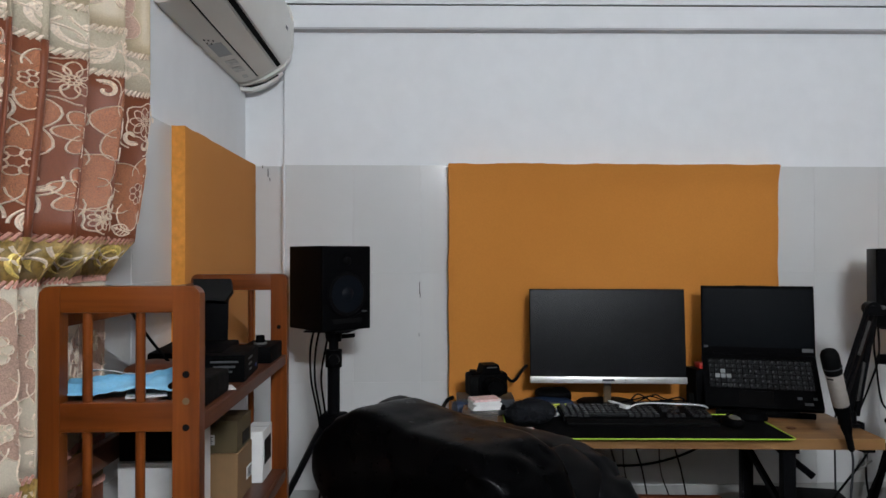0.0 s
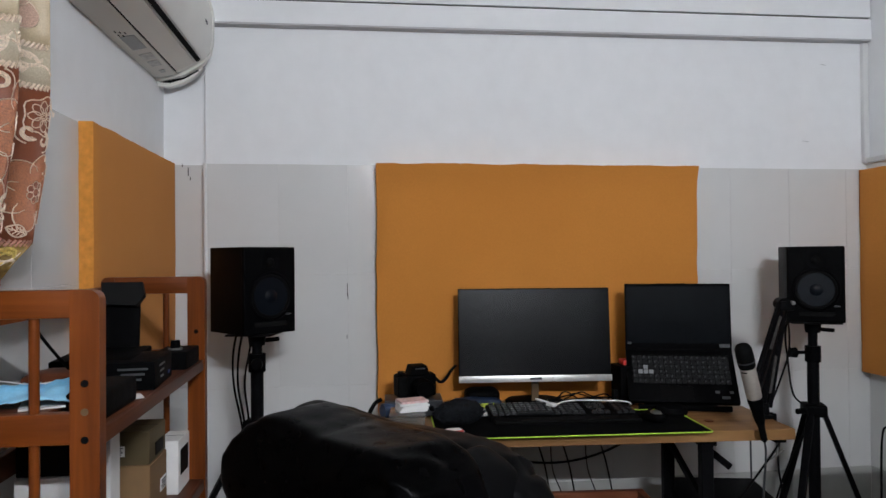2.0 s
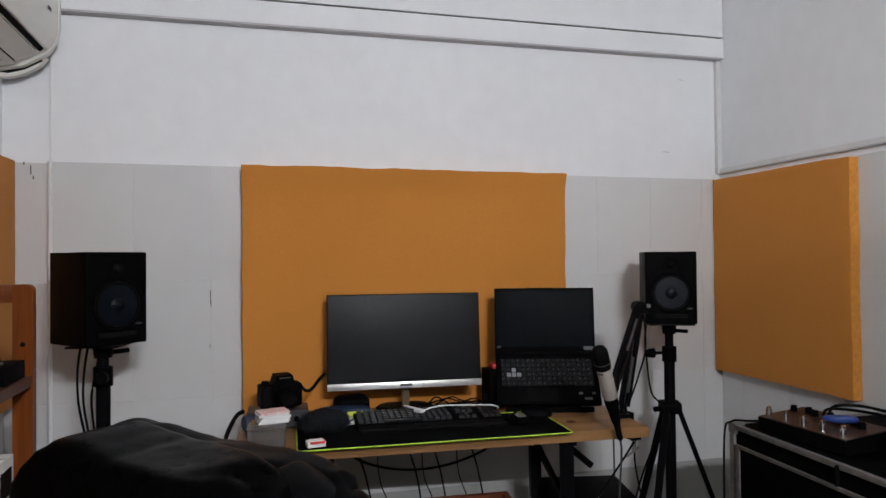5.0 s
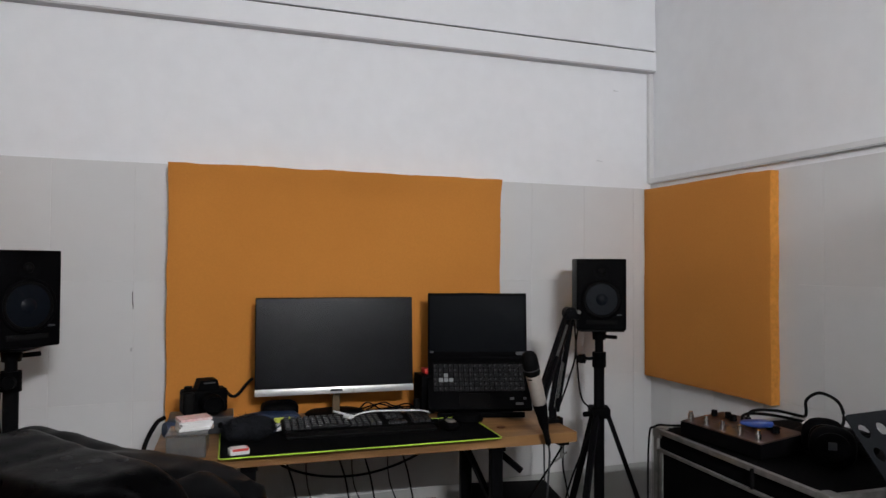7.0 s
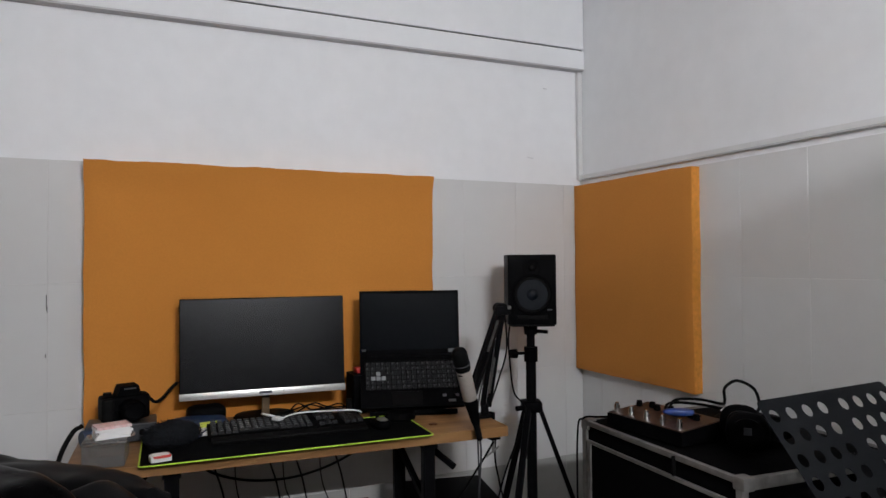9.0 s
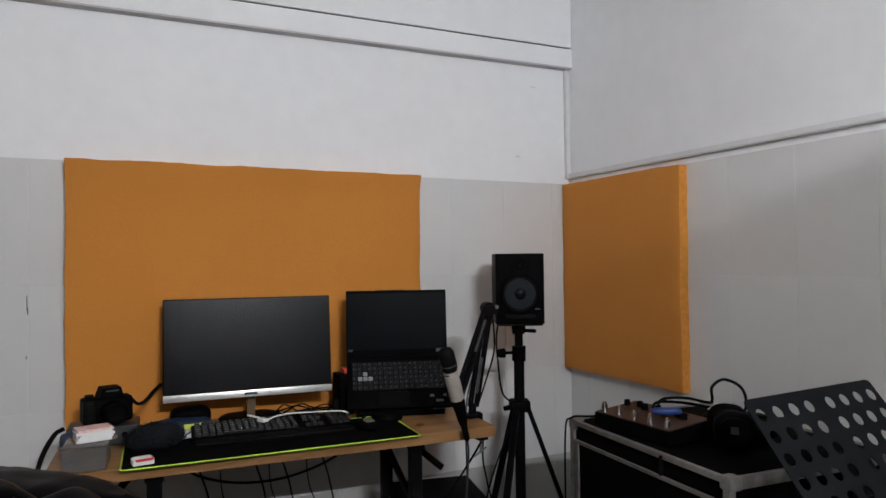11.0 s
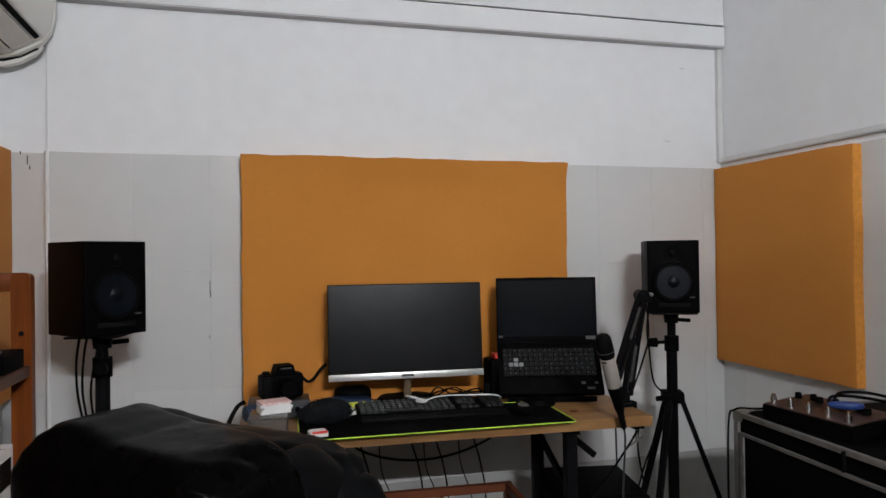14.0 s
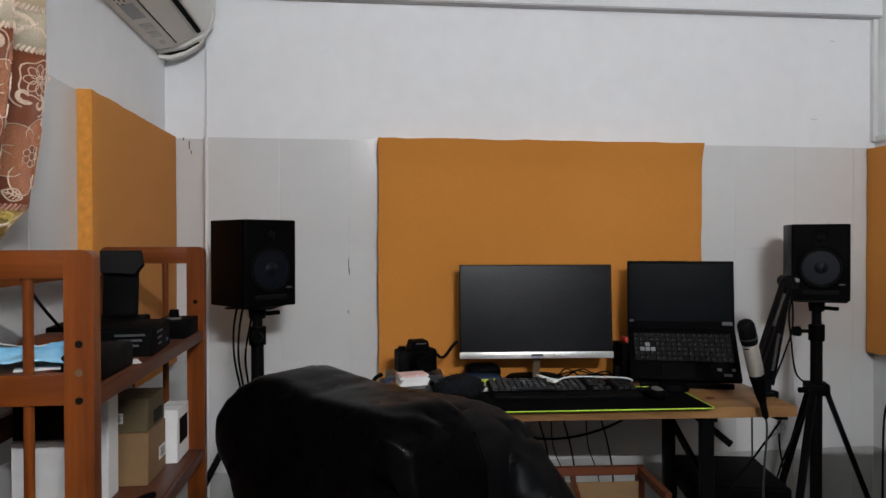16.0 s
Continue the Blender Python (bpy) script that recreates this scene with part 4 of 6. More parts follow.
def speaker_stand(label, x, y, top, hub, turn, reach, spread=0.0):
    """A tripod stand; turn: the way the first leg points."""
    s = thing("speaker_stand", label, "speaker stand", at(x, y, 0) @ rot(0, 0, turn), "pair of speaker stands")
    part("top_plate", bx(B(), 0.16, 0.14, 0.006, at(0, 0, top - 0.0036), 0.002), M_BLACKMETAL, s)
    part("plate_socket", cone(B(), 0.024, 0.028, 0.035, at(0, 0, top - 0.024), 20), M_BLACKMETAL, s)
    part("inner_tube", rod(B(), (0, 0, hub), (0, 0, top - 0.03), 0.0155, 18), M_BLACKMETAL, s)
    part("outer_tube", rod(B(), (0, 0, 0.20), (0, 0, hub + 0.17), 0.0195, 18), M_BLACKMETAL, s)
    part("height_collar", cone(B(), 0.026, 0.026, 0.055, at(0, 0, hub + 0.185), 20), M_BLACK, s)
    knob = part("height_knob", rod(B(), (-0.022, -0.01, hub + 0.19), (-0.062, -0.022, hub + 0.19), 0.006, 12), M_BLACK, s)
    part("grip", cone(B(), 0.016, 0.018, 0.022, at(-0.068, -0.024, hub + 0.19) @ rot(0, 90, 15), 14), M_BLACK, knob)
    part("top_knob", rod(B(), (0.02, -0.02, top - 0.028), (0.055, -0.05, top - 0.028), 0.007, 12), M_BLACK, s)
    part("hub", bx(B(), 0.075, 0.075, 0.042, at(0, 0, hub - 0.01), 0.010, 3), M_BLACK, s)
    part("hub_knob", rod(B(), (-0.03, -0.03, hub - 0.01), (-0.062, -0.05, hub - 0.01), 0.010, 12), M_BLACK, s)
    part("lower_hub", cone(B(), 0.030, 0.030, 0.04, at(0, 0, 0.26), 18), M_BLACK, s)
    for k in range(3):
        a = radians(120 * k)
        ux, uy = math.cos(a), math.sin(a)
        leg = part("leg", bar(B(), (0.03 * ux, 0.03 * uy, hub - 0.015), (reach * ux, reach * uy, 0.022), 0.024, 0.016), M_BLACKMETAL, s)
        part("rubber_foot", cone(B(), 0.016, 0.014, 0.030, at(reach * ux, reach * uy, 0.021), 14), M_RUBBER, leg)
        f = 0.62
        part("brace", bar(B(), (0.025 * ux, 0.025 * uy, 0.26), (reach * f * ux, reach * f * uy, hub - (hub - 0.02) * f), 0.014, 0.005, 0.001), M_BLACKMETAL, s)
    return s


RZ, LZ = 1.036, 1.045
studio_monitor("black studio monitor speaker on its stand beside the microphone arm", at(1.934, 2.418, RZ) @ rot(0, 0, -26))
studio_monitor("black studio monitor speaker on its stand beside the wooden shelf", at(0.124, 2.378, LZ) @ rot(0, 0, 40))
speaker_stand("black metal tripod speaker stand beside the desk", 1.968, 2.486, RZ, 0.735, -24, 0.28)
ls = speaker_stand("black metal tripod speaker stand beside the wooden shelf", 0.075, 2.440, LZ, 0.765, 78, 0.42)
part("red_print", bx(B(), 0.004, 0.010, 0.060, rot(0, 0, 120) @ at(0.178, -0.0125, 0.470) @ rot(0, -28, 0)), M_RED, ls)
for k, (dx, dy) in enumerate(((-0.035, 0.05), (-0.02, 0.07), (0.01, 0.09))):
    single("speaker_cable", tube(B(), [(0.05 + dx, 2.50 + dy - 0.06, LZ + 0.03), (0.02 + dx, 2.50 + dy, LZ - 0.08), (0.01 + dx * 0.6, 2.49 + dy, 0.86), (0.035 + dx * 0.4, 2.47 + dy * 0.5, 0.74), (0.04, 2.46, 0.60), (0.02 - dx, 2.52, 0.3), (0.10, 2.60, 0.03)], 0.0035, 6), M_RUBBER,
           "black cable hanging from the studio monitor", "cable", None, "speaker cables")
single("speaker_cable", tube(B(), [(1.945, 2.57, RZ + 0.05), (1.915, 2.56, RZ - 0.05), (1.895, 2.52, 0.90), (1.90, 2.50, 0.78), (1.925, 2.46, 0.70), (1.86, 2.52, 0.45), (1.80, 2.6, 0.05)], 0.0035, 6), M_RUBBER, "black cable hanging from the studio monitor", "cable", None, "speaker cables")
single("speaker_cable", tube(B(), [(1.93, 2.585, RZ + 0.04), (1.88, 2.60, 0.96), (1.835, 2.60, 0.85), (1.79, 2.58, 0.72), (1.80, 2.60, 0.5), (1.82, 2.62, 0.05)], 0.0032, 6), M_GREYMETAL, "grey cable hanging from the studio monitor", "cable", None, "speaker cables")

# ---- desk ----
DT = 0.75
desk_m = at(1.672, 2.160, 0) @ rot(0, 0, -3.6)      # origin at the near right corner; x runs to -1.245, y to 0.505
desk = thing("desk", "oak laminate folding desk with black steel legs", "desk", desk_m)
part("tabletop", span_box(B(), -1.245, 0, 0, 0.495, DT - 0.032, DT, 0.002), M_DESK, desk)
part("edge_band", span_box(B(), -1.244, -0.001, -0.0012, 0.001, DT - 0.031, DT - 0.001), M_DESK, desk)
for x in (-0.255, -0.99):
    for y in (0.045, 0.335):
        leg = part("leg", bar(B(), (x, y, 0.012), (x, y, DT - 0.033), 0.038, 0.030, 0.003), M_BLACKMETAL, desk)
        part("foot_cap", bx(B(), 0.042, 0.034, 0.022, at(x, y, 0.012), 0.004), M_RUBBER, leg)
    part("cross_tube", bar(B(), (x, 0.045, 0.16), (x, 0.335, 0.16), 0.022, 0.022), M_BLACKMETAL, desk)
    part("top_bracket", span_box(B(), x - 0.024, x + 0.024, 0.02, 0.37, DT - 0.050, DT - 0.032, 0.002), M_BLACKMETAL, desk)
    s = 1 if x > -0.6 else -1
    part("diagonal_brace", bar(B(), (x - s * 0.01, 0.335, 0.66), (x + s * 0.01, 0.06, 0.50), 0.016, 0.022), M_BLACKMETAL, desk)
    part("diagonal_brace", bar(B(), (x + s * 0.012, 0.32, DT - 0.045), (x + s * 0.15, 0.19, 0.58), 0.014, 0.020), M_BLACKMETAL, desk)
part("back_tube", bar(B(), (-0.99, 0.335, 0.70), (-0.255, 0.335, 0.70), 0.020, 0.020), M_BLACKMETAL, desk)
part("hinge", rod(B(), (-0.30, 0.10, DT - 0.042), (-0.21, 0.10, DT - 0.042), 0.008, 10), M_BLACKMETAL, desk)


def on_desk(x, y, z=0.0, turn=0.0):
    """A pose on the desk's top at the room's x, y."""
    return at(x, y, DT + z) @ rot(0, 0, turn)


# desk mat with a lime border
mat = thing("desk_mat", "black cloth desk mat with lime green stitched edge", "desk mat", on_desk(1.016, 2.326, 0.0, -3.2))
part("cloth", prism(B(), rounded(0.81, 0.300, 0.014), 0.003, at(0, 0, 0.0021) @ rot(-90, 0, 0)), M_CLOTHBLACK, mat)
o = rounded(0.81, 0.300, 0.014)
part("stitched_edge", tube(B(), [(x, y, 0.0034) for x, y in o + o[:1]], 0.0023, 6, 1), M_LIME, mat, "lime green edging")

# computer monitor
MW, MH = 0.535, 0.325
mon_m = at(0.997, 2.590, 0.834) @ rot(0, 0, -5.0) @ rot(-4.5, 0, 0)
mon = thing("computer_monitor", "slim black computer monitor with a silver lower bezel", "computer monitor", mon_m)
part("panel_back", bx(B(), MW, 0.010, MH, at(0, 0.008, MH / 2), 0.003), M_BLACK, mon)
part("rear_housing", bx(B(), MW * 0.62, 0.032, MH * 0.55, at(0, 0.028, MH * 0.36), 0.010, 3), M_BLACK, mon)
part("screen", bx(B(), MW - 0.004, 0.003, MH - 0.026, at(0, 0.0015, 0.023 + (MH - 0.026) / 2), 0.0008, 1), M_SCREEN, mon, "switched-off dark matt screen")
part("lower_bezel", bx(B(), MW, 0.012, 0.022, at(0, 0.001, 0.011), 0.002), M_SILVER, mon, "brushed silver bezel")
part("badge", prism(B(), [(-0.022, -0.004), (0.022, -0.004), (0.019, 0.004), (-0.019, 0.004)], 0.001, at(0.0, -0.0054, 0.0115)), M_GREYMETAL, mon)
part("neck", bar(B(), (0.006, 0.035, 0.05), (0.004, 0.052, -0.078), 0.026, 0.008), M_GOLDNECK, mon, "champagne metal neck")
part("base", lathe(B(), [(0.102, 0.0), (0.105, 0.003), (0.100, 0.0075), (0.070, 0.009), (0.001, 0.010)], mon_m.inverted() @ at(1.008, 2.655, DT + 0.0006), 48), M_BLACK, mon, "round glossy dark base")

# laptop on a stand
LU = rot(0, 0, -17)
lap_m = at(1.468, 2.446, 0) @ LU
hz0, hz1, hy = 0.772, 0.930, 0.112
tilt = math.degrees(math.atan2(hz1 - hz0, hy))
ll = math.hypot(hz1 - hz0, hy)
lap = thing("laptop", "open black gaming laptop raised steeply on a stand", "laptop", lap_m @ at(0, 0, hz0) @ rot(tilt, 0, 0))
part("base", bx(B(), 0.358, ll, 0.022, at(0, ll / 2, 0.0), 0.004), M_BLACK, lap)
part("keyboard_well", bx(B(), 0.325, ll * 0.55, 0.002, at(0, ll * 0.63, 0.0112), 0.0005, 1), M_RUBBER, lap)
part("touchpad", bx(B(), 0.105, ll * 0.26, 0.0015, at(-0.02, ll * 0.17, 0.0114), 0.0005, 1), M_VINYL, lap)
KEYL = as_mesh("key", bx(B(), 0.0150, 0.0150, 0.003, None, 0.001, 1), M_KEY, False)
KEYW = as_mesh("key", bx(B(), 0.0150, 0.0150, 0.003, None, 0.001, 1), M_KEYLIGHT, False)
LEG = as_mesh("legend", bx(B(), 0.004, 0.005, 0.0006), M_LEGEND, False)
for r in range(6):
    for c in range(18):
        pale = (r, c) in ((3, 2), (2, 1), (2, 2), (2, 3))
        kx, ky = -0.152 + 0.0178 * c, ll * 0.38 + 0.0175 * r
        ob = new("key", KEYW if pale else KEYL)
        ob.matrix_basis = at(kx, ky, 0.0135)
        ob.parent = lap
        if not pale and (r + c) % 3:
            lg = new("legend", LEG)
            lg.matrix_basis = at(-0.003, 0.002, 0.0017)
            lg.parent = ob
lid_m = at(0, ll, 0.006) @ rot(-tilt + 85, 0, 0)
lid = part("lid", bx(B(), 0.358, 0.238, 0.008, lid_m @ at(0, 0.117, 0), 0.0035, 3), M_BLACK, lap)
part("screen", bx(B(), 0.344, 0.200, 0.001, lid_m @ at(0, 0.126, 0.0045), 0.0003, 1), M_LAPSCREEN, lid, "switched-off laptop screen")
part("screen_lip", bx(B(), 0.10, 0.006, 0.009, lid_m @ at(-0.02, 0.234, 0.0), 0.002), M_BLACK, lid)
part("sticker", bx(B(), 0.034, 0.012, 0.001, lid_m @ at(0.155, 0.020, 0.0046)), M_LEGEND, lid, "small pale sticker")
part("sticker", bx(B(), 0.014, 0.008, 0.001, lid_m @ at(-0.165, 0.026, 0.0046)), M_GREYMETAL, lid)
part("hinge", rod(B(), (-0.14, ll + 0.002, 0.008), (0.14, ll + 0.002, 0.008), 0.007, 12), M_BLACK, lap)
for x, w in ((0.125, 0.026), (0.10, 0.014), (0.145, 0.012)):
    part("sticker", bx(B(), w, 0.009, 0.0008, at(x + 0.01, ll * (0.10 if w > 0.02 else 0.2), 0.0117)), M_LEGEND, lap)
stand = thing("laptop_stand", "black folding laptop stand under the laptop", "laptop stand", lap_m @ at(0, 0, DT))
part("base_plate", bx(B(), 0.24, 0.20, 0.006, at(0, 0.09, 0.0036), 0.002), M_BLACK, stand)
for x in (-0.09, 0.09):
    part("arm", bar(B(), (x, 0.16, 0.006), (x, 0.085, 0.118), 0.03, 0.008), M_BLACK, stand)
part("front_lip", bx(B(), 0.30, 0.012, 0.018, at(0, -0.014, 0.0106), 0.003), M_BLACK, stand)
single("red_dongle", bx(B(), 0.03, 0.05, 0.018, at(1.325, 2.60, 0.893), 0.004), M_RED, "red plastic receiver at the laptop's side", "receiver")
pwr = thing("desk_hub", "dark box with cables standing beside the laptop", "hub", on_desk(1.315, 2.60, 0, 0))
part("box", bx(B(), 0.05, 0.09, 0.133, at(0, 0, 0.0668), 0.004), M_BLACK, pwr)
part("plug", bx(B(), 0.018, 0.02, 0.05, at(-0.035, -0.02, 0.0254), 0.003), M_RUBBER, pwr)

# keyboard
KB = thing("keyboard", "black full-size keyboard on the desk mat", "keyboard", on_desk(1.035, 2.432, 0.0042, -4.2) @ rot(3, 0, 0))
part("case", bx(B(), 0.475, 0.145, 0.018, at(0, 0, 0.0098), 0.005), M_BLACK, KB)
part("wrist_rest", bx(B(), 0.46, 0.045, 0.012, at(0, -0.094, 0.0105), 0.005, 3), M_RUBBER, KB)
KEYD = as_mesh("key", cone(B(), 0.0123, 0.0098, 0.009, rot(0, 0, 45), 4), M_KEY, False)
LEGD = as_mesh("legend", bx(B(), 0.0075, 0.007, 0.0006), M_LEGEND, False)
for r in range(6):
    for c in range(23):
        kx, ky = -0.220 + 0.0199 * c, 0.056 - 0.0205 * r - (0.004 if r else 0)
        if c in (15, 19) or (r in (3,) and c in (16, 17, 18)) or (r == 4 and c in (16, 18)):
            continue
        if r == 5 and c in (4, 5, 6, 7, 8, 9):
            if c != 6:
                continue
            ob = part("space_bar", bx(B(), 0.115, 0.017, 0.008, at(kx + 0.01, ky, 0.021), 0.002), M_KEY, KB)
            continue
        ob = new("key", KEYD)
        ob.matrix_basis = at(kx, ky, 0.0225)
        ob.parent = KB
        if c < 15:
            lg = new("legend", LEGD)
            lg.matrix_basis = at(-0.001, 0.001, 0.0047)
            lg.parent = ob
single("white_cable", tube(B(), [(1.010, 2.405, 0.792), (1.04, 2.425, 0.797), (1.09, 2.44, 0.798), (1.17, 2.432, 0.796), (1.24, 2.415, 0.795), (1.275, 2.43, 0.782), (1.29, 2.50, 0.757)], 0.0025, 8), M_WHITE, "white charging cable lying over the keyboard", "cable")
single("white_cable", tube(B(), [(0.995, 2.43, 0.797), (0.965, 2.47, 0.80), (0.99, 2.51, 0.785), (1.04, 2.53, 0.763), (1.10, 2.545, 0.762), (1.16, 2.55, 0.757)], 0.003, 8), M_WHITE, "white charging cable lying behind the keyboard", "cable")
single("cable_plug", bx(B(), 0.022, 0.030, 0.010, at(1.000, 2.412, 0.7935) @ rot(0, 0, 30), 0.002), M_WHITE, "white plug of the charging cable", "plug")
mouse = thing("mouse", "black and grey computer mouse on the desk mat", "mouse", on_desk(1.296, 2.302, 0.0038, 5) @ Matrix.Scale(0.86, 4))
part("shell", cushion(B(), 0.062, 0.105, 0.036, at(0, 0, 0.018), 2.6, 10), M_BLACK, mouse)
part("palm_plate", cushion(B(), 0.036, 0.045, 0.012, at(0, -0.014, 0.0335) @ rot(8, 0, 0), 2.6, 8), M_ALU, mouse, "grey palm plate")
part("wheel", rod(B(), (-0.004, 0.028, 0.033), (0.004, 0.028, 0.033), 0.009, 16), M_RUBBER, mouse)
single("black_puck", lathe(B(), [(0.050, 0), (0.052, 0.006), (0.045, 0.022), (0.02, 0.026), (0.001, 0.026)], on_desk(1.40, 2.40, 0.0045), 30), M_BLACK, "round black speaker puck before the laptop", "puck")
single("wet_spot", cone(B(), 0.014, 0.014, 0.002, on_desk(1.470, 2.290, 0.0015), 20), M_CRATE, "small dark round coaster on the desk", "coaster")

# clutter left of the keyboard
camr = thing("camera", "black digital camera with its lens and strap on the desk", "camera", on_desk(0.572, 2.555, 0.058, 12) @ Matrix.Diagonal((1.0, 1.0, 0.84, 1.0)))
part("body", bx(B(), 0.135, 0.06, 0.088, at(0, 0, 0.045), 0.012, 3), M_BLACK, camr)
part("grip", bx(B(), 0.034, 0.03, 0.082, at(-0.052, -0.032, 0.044), 0.010, 3), M_RUBBER, camr)
part("viewfinder_hump", prism(B(), [(-0.034, 0), (0.034, 0), (0.026, 0.034), (-0.024, 0.034)], 0.06, at(0.008, 0, 0.088)), M_BLACK, camr)
part("flash_bar", bx(B(), 0.034, 0.004, 0.004, at(0.010, -0.032, 0.112)), M_LEGEND, camr)
part("lens", lathe(B(), [(0.034, 0), (0.036, 0.02), (0.034, 0.055), (0.030, 0.06), (0.026, 0.052), (0.001, 0.05)], at(0.010, -0.028, 0.042) @ rot(90, 0, 0), 32), M_BLACK, camr)
part("mode_dial", cone(B(), 0.012, 0.012, 0.012, at(-0.046, 0.004, 0.093), 20), M_RUBBER, camr)
part("strap", tube(B(), [(0.065, 0.0, 0.075), (0.085, -0.01, 0.05), (0.115, 0.02, 0.052), (0.15, 0.06, 0.075), (0.18, 0.09, 0.09)], 0.006, 6), M_RUBBER, camr)
iface = thing("audio_interface", "grey audio interface with knobs under the camera", "audio interface", on_desk(0.565, 2.520, 0, -3))
part("case", bx(B(), 0.19, 0.12, 0.052, at(0, 0.03, 0.0285), 0.004), M_GREYMETAL, iface)
part("face_plate", bx(B(), 0.188, 0.004, 0.048, at(0, -0.031, 0.0285), 0.001, 1), M_GREYMETAL, iface)
for x in (-0.07, -0.03):
    part("input_socket", cone(B(), 0.013, 0.013, 0.006, at(x, -0.034, 0.029) @ rot(90, 0, 0), 22), M_BLACK, iface)
for k in range(4):
    part("knob", cone(B(), 0.0085, 0.0075, 0.014, at(0.005 + 0.026 * k, -0.039, 0.030) @ rot(90, 0, 0), 18), M_CHROME if k % 2 else M_BLACK, iface)
for x in (-0.085, 0.085):
    part("rubber_foot", bx(B(), 0.012, 0.09, 0.003, at(x, 0.03, 0.0018)), M_RUBBER, iface)
single("dark_bottle", lathe(B(), [(0.022, 0), (0.024, 0.004), (0.024, 0.06), (0.016, 0.068), (0.015, 0.085), (0.001, 0.086)], on_desk(0.462, 2.49, 0.0245) @ rot(0, 90, 25), 24), M_NAVY, "dark blue bottle lying by the interface", "bottle")
tub = thing("plastic_tub", "clear plastic food tub with a lid on the desk", "plastic tub", on_desk(0.528, 2.300, 0, -6))
bm = B()
for x, y, sx, sy in ((0, -0.0565, 0.100, 0.0018), (0, 0.0565, 0.100, 0.0018), (-0.0492, 0, 0.0018, 0.111), (0.0492, 0, 0.0018, 0.111)):
    bx(bm, sx, sy, 0.056, at(x, y, 0.0305), 0.0006, 1)
bx(bm, 0.096, 0.110, 0.0018, at(0, 0, 0.0016), 0.0006, 1)
part("tub", bm, M_CLEAR, tub)
part("lid", bx(B(), 0.106, 0.121, 0.006, at(0, 0, 0.0615), 0.003, 2), M_CLEAR, tub, "translucent lid")
cards = thing("card_stack", "stack of white and pink printed cards on the tub", "cards", on_desk(0.540, 2.310, 0.065, 14))
for k in range(5):
    part("card", bx(B(), 0.084, 0.060, 0.0062, at(0.002 * (k % 3), 0.002 * (k % 2), 0.0034 + 0.0064 * k) @ rot(0, 0, 4 * (k % 3) - 4)), M_PINKPAPER if k == 4 else M_PAPER, cards)
fur = thing("fur_windshield", "dark grey fur microphone windshield on the desk", "windshield", on_desk(0.695, 2.385, 0.037, 10))
part("core", cushion(B(), 0.15, 0.095, 0.072, None, 2.4, 10, 0.006, 2), M_FUR, fur)
bm = B()
rf = random.Random(8)
for k in range(1500):
    a, c = rf.uniform(0, 2 * math.pi), rf.uniform(-0.95, 1)
    q = math.sqrt(1 - c * c)
    n = Vector((q * math.cos(a), q * math.sin(a), c))
    p = Vector((n.x * 0.073, n.y * 0.046, n.z * 0.034))
    t = n.orthogonal().normalized()
    tip = p + n * rf.uniform(0.006, 0.014) + Vector((rf.uniform(-1, 1), rf.uniform(-1, 1), rf.uniform(-1, 0.3))) * 0.006
    bm.faces.new((bm.verts.new(p + t * 0.0016), bm.verts.new(p - t * 0.0016), bm.verts.new(tip)))
tagged(part("fur", bm, M_FUR, fur, "", False), kind="stuff")
note = thing("navy_pouch", "navy pouch with a yellow-green label behind the keyboard", "pouch", on_desk(0.785, 2.575, 0, 6))
part("pouch", cushion(B(), 0.17, 0.10, 0.036, at(0, 0, 0.018), 4, 10, 0.003, 6), M_NAVY, note)
part("label", bx(B(), 0.055, 0.002, 0.020, at(0.022, -0.0505, 0.020) @ rot(-6, 0, 0)), M_YELLOW, note, "yellow-green label")
single("notepad", bx(B(), 0.15, 0.09, 0.009, on_desk(0.795, 2.500, 0.0092, 12), 0.001, 1), M_PAPER, "thin white notepad before the navy pouch", "notepad")
single("black_pad", cushion(B(), 0.12, 0.09, 0.06, on_desk(0.815, 2.645, 0.031, 0), 3.4, 8, 0.004, 3), M_BLACK, "black cloth pouch behind the monitor's edge", "pouch")
eras = thing("eraser", "white and red wrapped eraser at the desk mat's corner", "eraser", on_desk(0.657, 2.235, 0.0042, 8))
part("block", bx(B(), 0.052, 0.034, 0.016, at(0, 0, 0.0083), 0.003), M_PAPER, eras)
part("sleeve", bx(B(), 0.046, 0.0345, 0.0085, at(0.002, 0, 0.0128), 0.003), M_RED, eras)
part("top_card", bx(B(), 0.041, 0.028, 0.001, at(0, 0, 0.0176)), M_PAPER, eras)
single("blue_pen", rod(B(), (0.765, 2.42, 0.760), (0.800, 2.49, 0.762), 0.0045, 8), M_NAVY, "dark blue pen on the desk mat", "pen")
hubc = thing("black_gadget", "black rectangular gadget behind the keyboard", "gadget", on_desk(1.14, 2.545, 0, 4))
part("body", bx(B(), 0.13, 0.075, 0.022, at(0, 0, 0.0114), 0.006, 3), M_BLACK, hubc)
part("buttons", bx(B(), 0.05, 0.02, 0.002, at(0.02, 0, 0.0228), 0.0008, 1), M_RUBBER, hubc)
for k in range(5):
    x = 1.08 + 0.045 * k
    single("desk_cable", tube(B(), [(x - 0.05, 2.66, 0.755), (x, 2.63, 0.765 + 0.01 * (k % 3)), (x + 0.04, 2.645, 0.785 - 0.008 * k), (x + 0.09, 2.62, 0.757 + 0.006 * (k % 2)), (x + 0.12, 2.66, 0.756)], 0.0028, 6), M_RUBBER,
           "thin black cable tangled behind the monitor", "cable", None, "desk cables")

